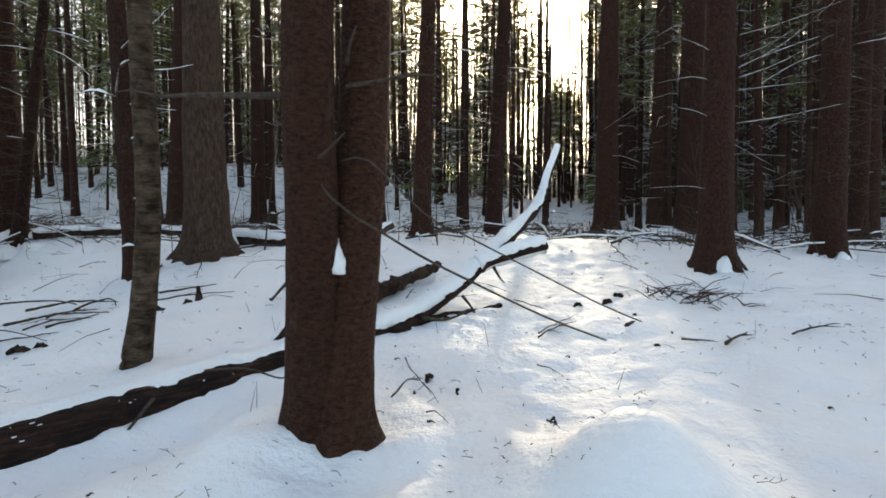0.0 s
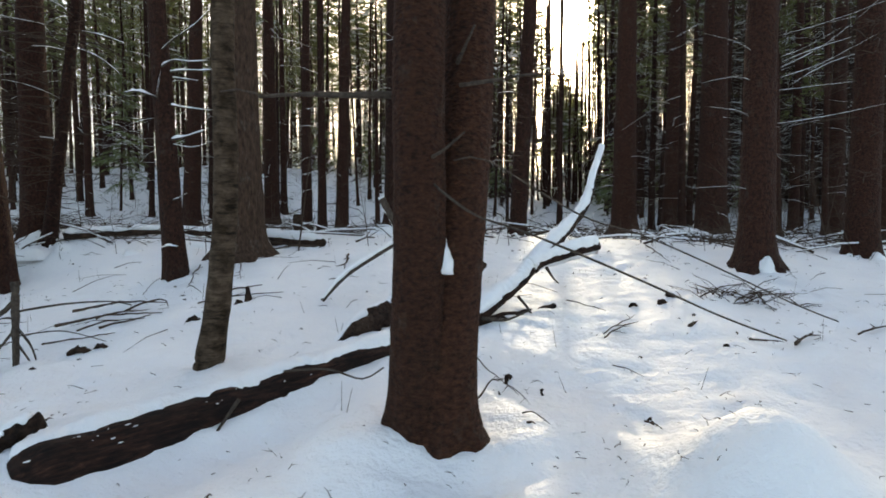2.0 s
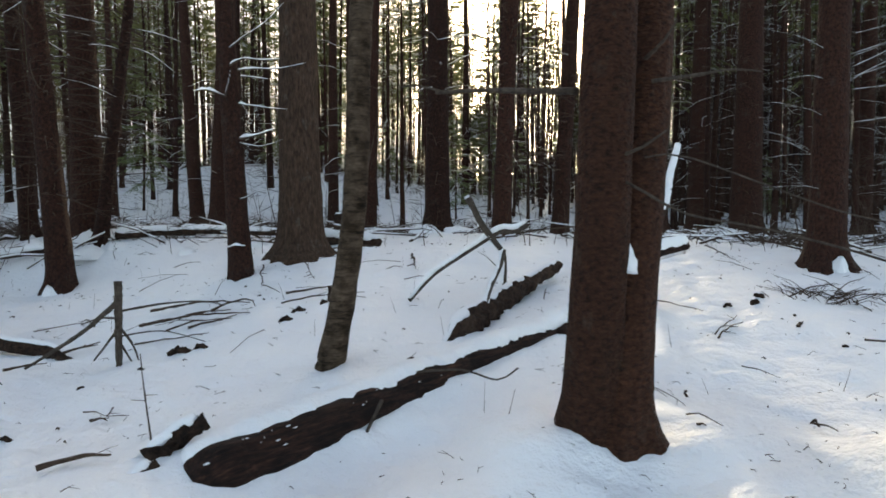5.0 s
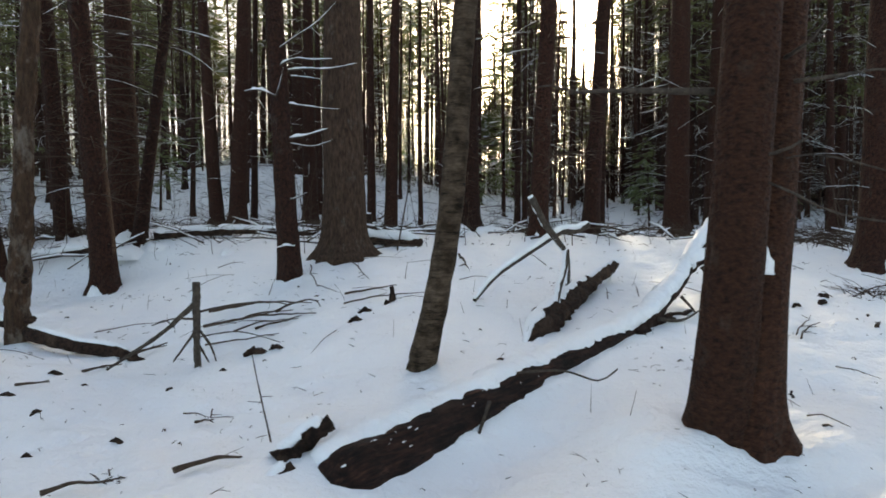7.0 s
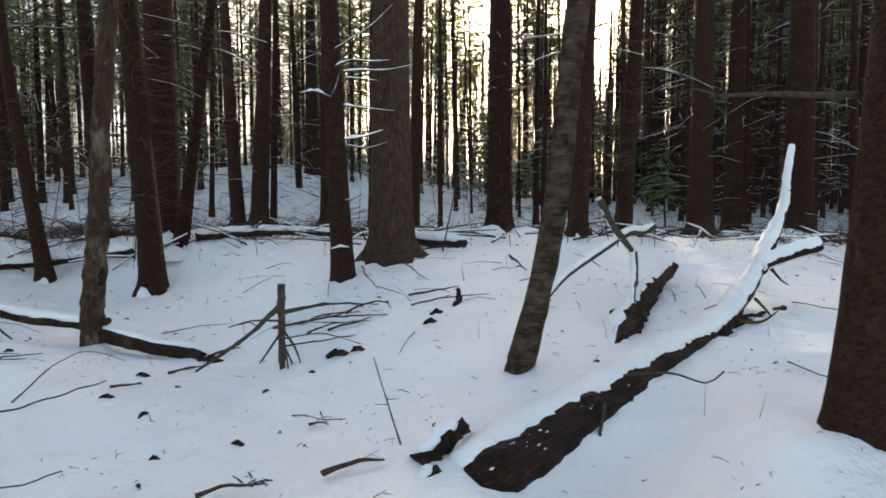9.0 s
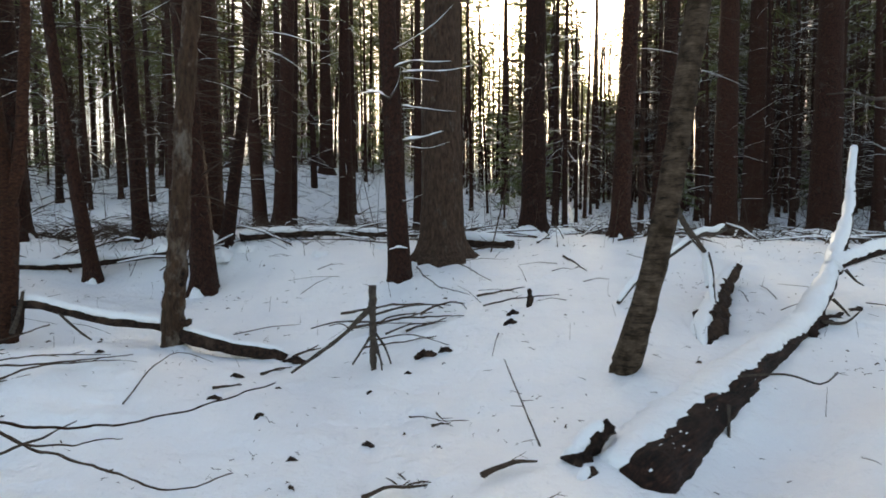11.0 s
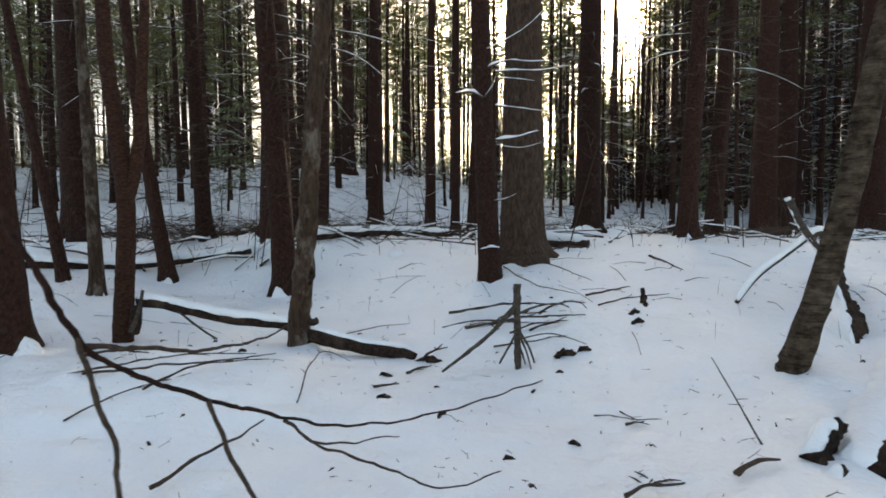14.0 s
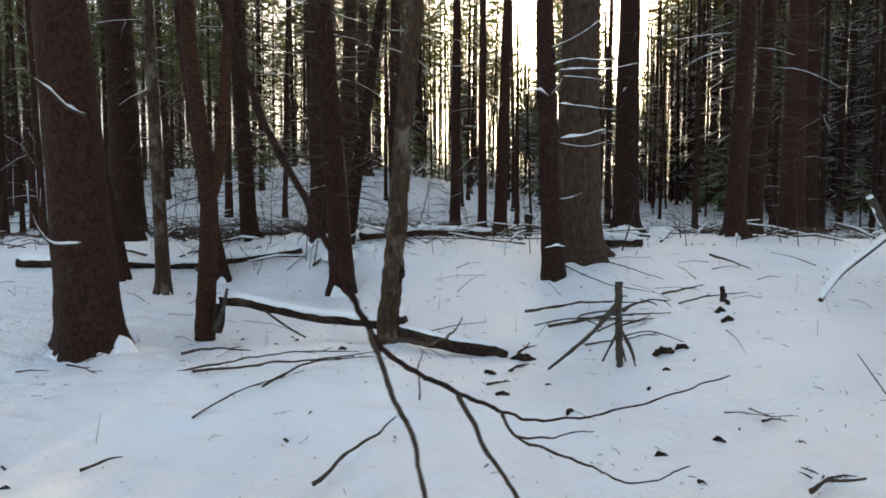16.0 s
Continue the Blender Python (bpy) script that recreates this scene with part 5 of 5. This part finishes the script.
for x, y, size, turn in ((-3.96, 5.32, 0.11, 10), (-3.78, 5.36, 0.07, 5), (-5.23, 5.55, 0.13, 0), (-3.12, 5.85, 0.08, 20), (-2.85, 6.4, 0.07, 80), (-4.28, 3.6, 0.06, 10), (1.95, 6.4, 0.08, 20), (1.75, 6.1, 0.07, 40), (-4.1, 4.9, 0.05, 0), (-5.6, 5.0, 0.07, 15), (-6.9, 5.2, 0.05, 30), (-0.1, 4.15, 0.05, 70), (-4.7, 3.42, 0.05, 5), (-5.1, 4.07, 0.045, 60), (-4.38, 4.53, 0.04, 90), (-5.55, 4.38, 0.07, 20), (-3.06, 6.13, 0.09, 40), (0.1, 3.88, 0.025, 100), (0.67, 3.41, 0.03, 130), (1.41, 5.99, 0.05, 10), (1.8, 4.79, 0.04, 30)):
    chunk(x, y, size, turn, "dark rotten wood chunk poking through snow")


def broken_piece(pts, r, label):
    """A broken length of branch sticking out of the snow, its upper side still covered."""
    ob = thing("wood_chunk", pts[0], label, "wood", "wood chunks in the snow")
    line = curve_points([Vector(q) - Vector(pts[0]) for q in pts], 0.012)
    g = Geo()
    tube(g, line, lambda t: r * (1.0 - 0.25 * t) * (1 + 0.2 * noise.noise(Vector((t * 8, pts[0][0], 2)))), 0, 16, 0.7, pts[0][0] * 4, freq=22)
    part("wood", g, ROTTEN, ob)
    s = Geo()
    snow_cap(s, line[:int(len(line) * 0.85)], r * 0.9, 0.75, 0.03, pts[0][0], 10, shift=-0.4, ragged=2.2, back=1.8, sink=0.06)
    part("snow", s, SNOW, ob)


broken_piece([(-3.11, 3.08, -0.03), (-2.99, 3.17, 0.06), (-2.86, 3.25, 0.13)], 0.055, "stub of rotten branch lying half under snow")
broken_piece([(-3.14, 2.84, -0.1), (-3.08, 2.92, -0.05), (-3.02, 3.0, -0.01)], 0.035, "small stub of rotten branch in the snow")


def litter():
    """Needles, bark flakes and broken twigs strewn over the snow."""
    rng = random.Random(9)
    g = Geo()
    count = 0
    while count < 2300:
        x, y = rng.uniform(-12, 7), 2.0 + 12 * rng.random() ** 1.3
        if rng.random() > 0.12 + 2.4 * max(0, noise.noise(Vector((x * 0.9, y * 0.9, 6)))) ** 1.2:
            continue
        count += 1
        z = float(ground_z(x, y)) + 0.012
        w, ln = rng.uniform(0, 6.283), rng.choice((0.01, 0.015, 0.02, 0.02, 0.03, 0.03, 0.05, 0.09))
        a = Vector((x, y, z))
        b = a + Vector((math.cos(w) * ln, math.sin(w) * ln, rng.uniform(-0.005, 0.02)))
        m = a.lerp(b, rng.uniform(0.3, 0.7)) + Vector((rng.uniform(-1, 1), rng.uniform(-1, 1), rng.uniform(0, 0.8))) * ln * 0.3
        tube(g, [a, m, b], rng.uniform(0.0015, 0.0035), 0.001, 3)
        if ln > 0.04:
            tube(g, [m, m + Vector((math.cos(w + 0.7), math.sin(w + 0.7), 0.15)) * ln * rng.uniform(0.3, 0.8)], 0.002, 0.001, 3)
    for i in range(240):
        # crumbs of bark sunk in little pits
        x, y = rng.uniform(-12, 7), 2.6 + 10 * rng.random() ** 1.2
        z, w, ln = float(ground_z(x, y)), rng.uniform(0, 6.283), rng.uniform(0.008, 0.03)
        o = Vector((math.cos(w), math.sin(w), 0)) * ln
        tube(g, [Vector((x, y, z)) - o, Vector((x, y, z + 0.012)), Vector((x, y, z)) + o], ln * rng.uniform(0.25, 0.6), 0.002, 5, 0.8, i, freq=40)
    for i in range(150):
        x, y = rng.uniform(-12, 9), 5 + 13 * rng.random()
        z = float(ground_z(x, y))
        w, ln = rng.uniform(0, 6.283), rng.uniform(0.25, 0.9)
        a = Vector((x, y, z + 0.01))
        b = a + Vector((math.cos(w) * ln, math.sin(w) * ln, 0))
        b.z = float(ground_z(b.x, b.y)) + rng.uniform(0.0, 0.12)
        tube(g, [a, a.lerp(b, 0.5) + Vector((0, 0, 0.03)), b], rng.uniform(0.003, 0.007), 0.002, 4)
    for i in range(70):
        x, y = rng.uniform(-12, 7), 3 + 8 * rng.random()
        z = float(ground_z(x, y))
        tube(g, [Vector((x, y, z - 0.02)), Vector((x + rng.uniform(-0.05, 0.05), y, z + rng.uniform(0.06, 0.22)))], 0.0022, 0.001, 4)
    ob = new("forest_litter", g.mesh("forest_litter", TWIG))
    tagged(ob, "dark twigs and needles scattered over the snow", "litter", kind="stuff")


litter()


def brush(x, y, size, count, seed, label):
    """A tangle of fine dead twigs."""
    rng = random.Random(seed)
    g = Geo()
    for i in range(count):
        a = Vector((rng.gauss(0, size * 0.4), rng.gauss(0, size * 0.35), 0))
        a.z = float(ground_z(x + a.x, y + a.y)) - float(ground_z(x, y)) - 0.02
        w = rng.uniform(0, 6.283)
        ln = size * rng.uniform(0.3, 0.9)
        b = a + Vector((math.cos(w) * ln, math.sin(w) * ln, ln * rng.uniform(0.0, 0.5)))
        m = a.lerp(b, 0.5) + Vector((0, 0, ln * 0.1))
        tube(g, [a, m, b], rng.uniform(0.004, 0.011), 0.002, 4, cap=False)
        for k in range(3):
            p = a.lerp(b, rng.uniform(0.4, 0.9))
            tube(g, [p, p + Vector((rng.uniform(-1, 1), rng.uniform(-1, 1), rng.uniform(-0.2, 0.6))) * ln * 0.3], 0.003, 0.001, 3, cap=False)
    ob = new("brush_pile", g.mesh("brush_pile", TWIG))
    ob.location = (x, y, float(ground_z(x, y)))
    tagged(ob, label, "brush", "brush piles", "stuff")


brush(-4.0, 3.02, 0.13, 9, 21, "dead spruce twig with fine side shoots on snow")
brush(2.75, 6.4, 0.55, 60, 1, "low tangle of dead twigs on the snow")
brush(-10.3, 12.4, 1.5, 120, 2, "heap of dead branches on the rise")
brush(-9.0, 12.6, 1.3, 90, 3, "heap of dead branches on the rise")
brush(5.5, 11.5, 1.4, 90, 4, "loose dead branches under dark spruces")
brush(3.0, 12.5, 1.2, 60, 5, "loose dead branches under dark spruces")
brush(9.0, 12.0, 1.5, 80, 6, "loose dead branches under dark spruces")
brush(-5.5, 14.5, 1.2, 60, 7, "loose dead branches behind the rise")


def undergrowth():
    """Bare saplings, weeds and snapped branches that stick out of the snow between the trees."""
    rng = random.Random(15)
    g, s = Geo(), Geo()
    for i in range(560):
        y = 9.5 + 30 * rng.random() ** 1.3
        x = rng.uniform(-6 - 0.85 * y, 2 + 0.85 * y)
        z = float(ground_z(x, y))
        h = rng.uniform(0.2, 1.1) if rng.random() < 0.8 else rng.uniform(1.2, 3.2)
        if in_lane(across_lane(x, y)):
            h = min(h, 0.25 + 0.02 * (y - 9.5))
        lean = Vector((rng.uniform(-0.35, 0.35), rng.uniform(-0.3, 0.3), 1)) * h
        a = Vector((x, y, z - 0.03))
        tube(g, [a, a + lean * 0.5 + Vector((rng.uniform(-0.04, 0.04), 0, 0)), a + lean], 0.004 + 0.004 * h, 0.002, 3, cap=False)
        for k in range(2 + int(h * 4)):
            p = a + lean * rng.uniform(0.3, 0.95)
            ribbon(g, p, p + Vector((rng.uniform(-1, 1), rng.uniform(-1, 1), rng.uniform(0.1, 0.9))) * h * 0.3, 0.006, Vector((0.3, 1, 0.2)))
    for i in range(620):
        y = 9.8 + 24 * rng.random() ** 1.2
        x = rng.uniform(-6 - 0.85 * y, 2 + 0.85 * y)
        w, ln = rng.uniform(0, 6.283), rng.uniform(0.5, 2.6)
        a = Vector((x, y, float(ground_z(x, y)) + 0.02))
        b = a + Vector((math.cos(w) * ln, math.sin(w) * ln * 0.6, 0))
        b.z = float(ground_z(b.x, b.y)) + rng.uniform(0.02, 0.35)
        r = rng.uniform(0.008, 0.028)
        m = a.lerp(b, 0.5) + Vector((0, 0, 0.05))
        tube(g, [a, m, b], r, r * 0.4, 5)
        for k in range(4):
            p = a.lerp(b, rng.uniform(0.3, 1))
            ribbon(g, p, p + Vector((rng.uniform(-1, 1), rng.uniform(-1, 1), rng.uniform(0, 0.8))) * 0.35, 0.008, Vector((0.3, 1, 0.2)))
        if rng.random() < 0.5:
            snow_cap(s, [a, a.lerp(m, 0.5), m, m.lerp(b, 0.5), b], r, 1.0, 0.025, i * 0.7, 4)
    ob = thing("undergrowth", (0, 0, 0), "bare saplings and snapped branches poking out of snow", "undergrowth", kind="stuff")
    tagged(part("stalkwork", g, TWIG, ob), kind="stuff")
    tagged(part("snow", s, SNOW, ob), kind="stuff")


undergrowth()


def drift(x, y, rx, ry, h, seed):
    """A hump of snow over a stump or bush."""
    g = Geo()
    for i in range(9):
        t = i / 8
        for k in range(18):
            w = 2 * math.pi * k / 18
            q = math.cos(t * math.pi / 2) ** 0.8
            n = 1 + 0.3 * noise.noise(Vector((math.cos(w) * 1.5 + seed, math.sin(w) * 1.5, t * 2)))
            g.v.append((rx * q * n * math.cos(w), ry * q * n * math.sin(w), -0.06 + h * math.sin(t * math.pi / 2) * n))
    for i in range(8):
        for k in range(18):
            g.f.append((i * 18 + k, i * 18 + (k + 1) % 18, i * 18 + 18 + (k + 1) % 18, i * 18 + 18 + k))
    g.f.append(tuple(144 + k for k in range(18)))
    ob = new("snow_hump", g.mesh("snow_hump", SNOW))
    ob.location = (x, y, float(ground_z(x, y)))
    tagged(ob, "rounded hump of snow over buried brush", "snow", "snow humps")


for i, (x, y, rx, ry, h) in enumerate(((-7.75, 10.1, 0.35, 0.3, 0.22), (-7.3, 10.3, 0.22, 0.2, 0.14), (-5.9, 9.9, 0.16, 0.16, 0.14), (-4.9, 10.4, 0.25, 0.2, 0.12), (-1.2, 12.6, 0.4, 0.3, 0.2), (-1.95, 13.0, 0.35, 0.3, 0.22), (5.5, 14.6, 0.8, 0.5, 0.3), (4.6, 15.2, 0.5, 0.4, 0.25), (6.9, 15.2, 0.5, 0.4, 0.2), (-2.8, 9.9, 0.25, 0.2, 0.1), (7.4, 11.0, 0.5, 0.3, 0.18), (-9.0, 10.8, 0.3, 0.25, 0.16), (3.83, 7.88, 0.11, 0.11, 0.24), (6.75, 9.75, 0.12, 0.12, 0.14))):
    drift(x, y, rx, ry, h, i * 2.3)


def stump(x, y, r, h):
    g = Geo()
    tube(g, curve_points([(0, 0, -0.2), (0, 0, h * 0.5), (0.02, 0, h)], 0.05), r * 1.15, r * 0.9, 14, 0.4, x)
    ob = thing("tree_stump", (x, y, float(ground_z(x, y))), "small dark broken stump with snow on top", "stump")
    part("wood", g, ROTTEN, ob)
    s = Geo()
    snow_cap(s, [Vector((-r * 0.8, 0, h - r)), Vector((-r * 0.3, 0, h - r)), Vector((r * 0.3, 0, h - r)), Vector((r * 0.8, 0, h - r))], r, 0.8, 0.06, 2.0, 8)
    part("snow", s, SNOW, ob)


stump(-4.0, 13.6, 0.1, 0.5)

brush(-6.6, 10.9, 0.9, 60, 8, "snapped dead branches lying on the rise")
brush(-11.2, 11.6, 1.2, 80, 9, "heap of dead branches on the rise")
brush(-8.6, 13.6, 1.4, 90, 10, "loose dead branches behind the rise")
brush(-0.2, 12.2, 0.8, 40, 11, "snapped twigs at the edge of the clearing")
brush(-6.2, 17.0, 1.6, 80, 12, "loose dead branches behind the rise")
brush(-12.5, 15.5, 1.8, 100, 13, "heap of dead branches among the trunks")
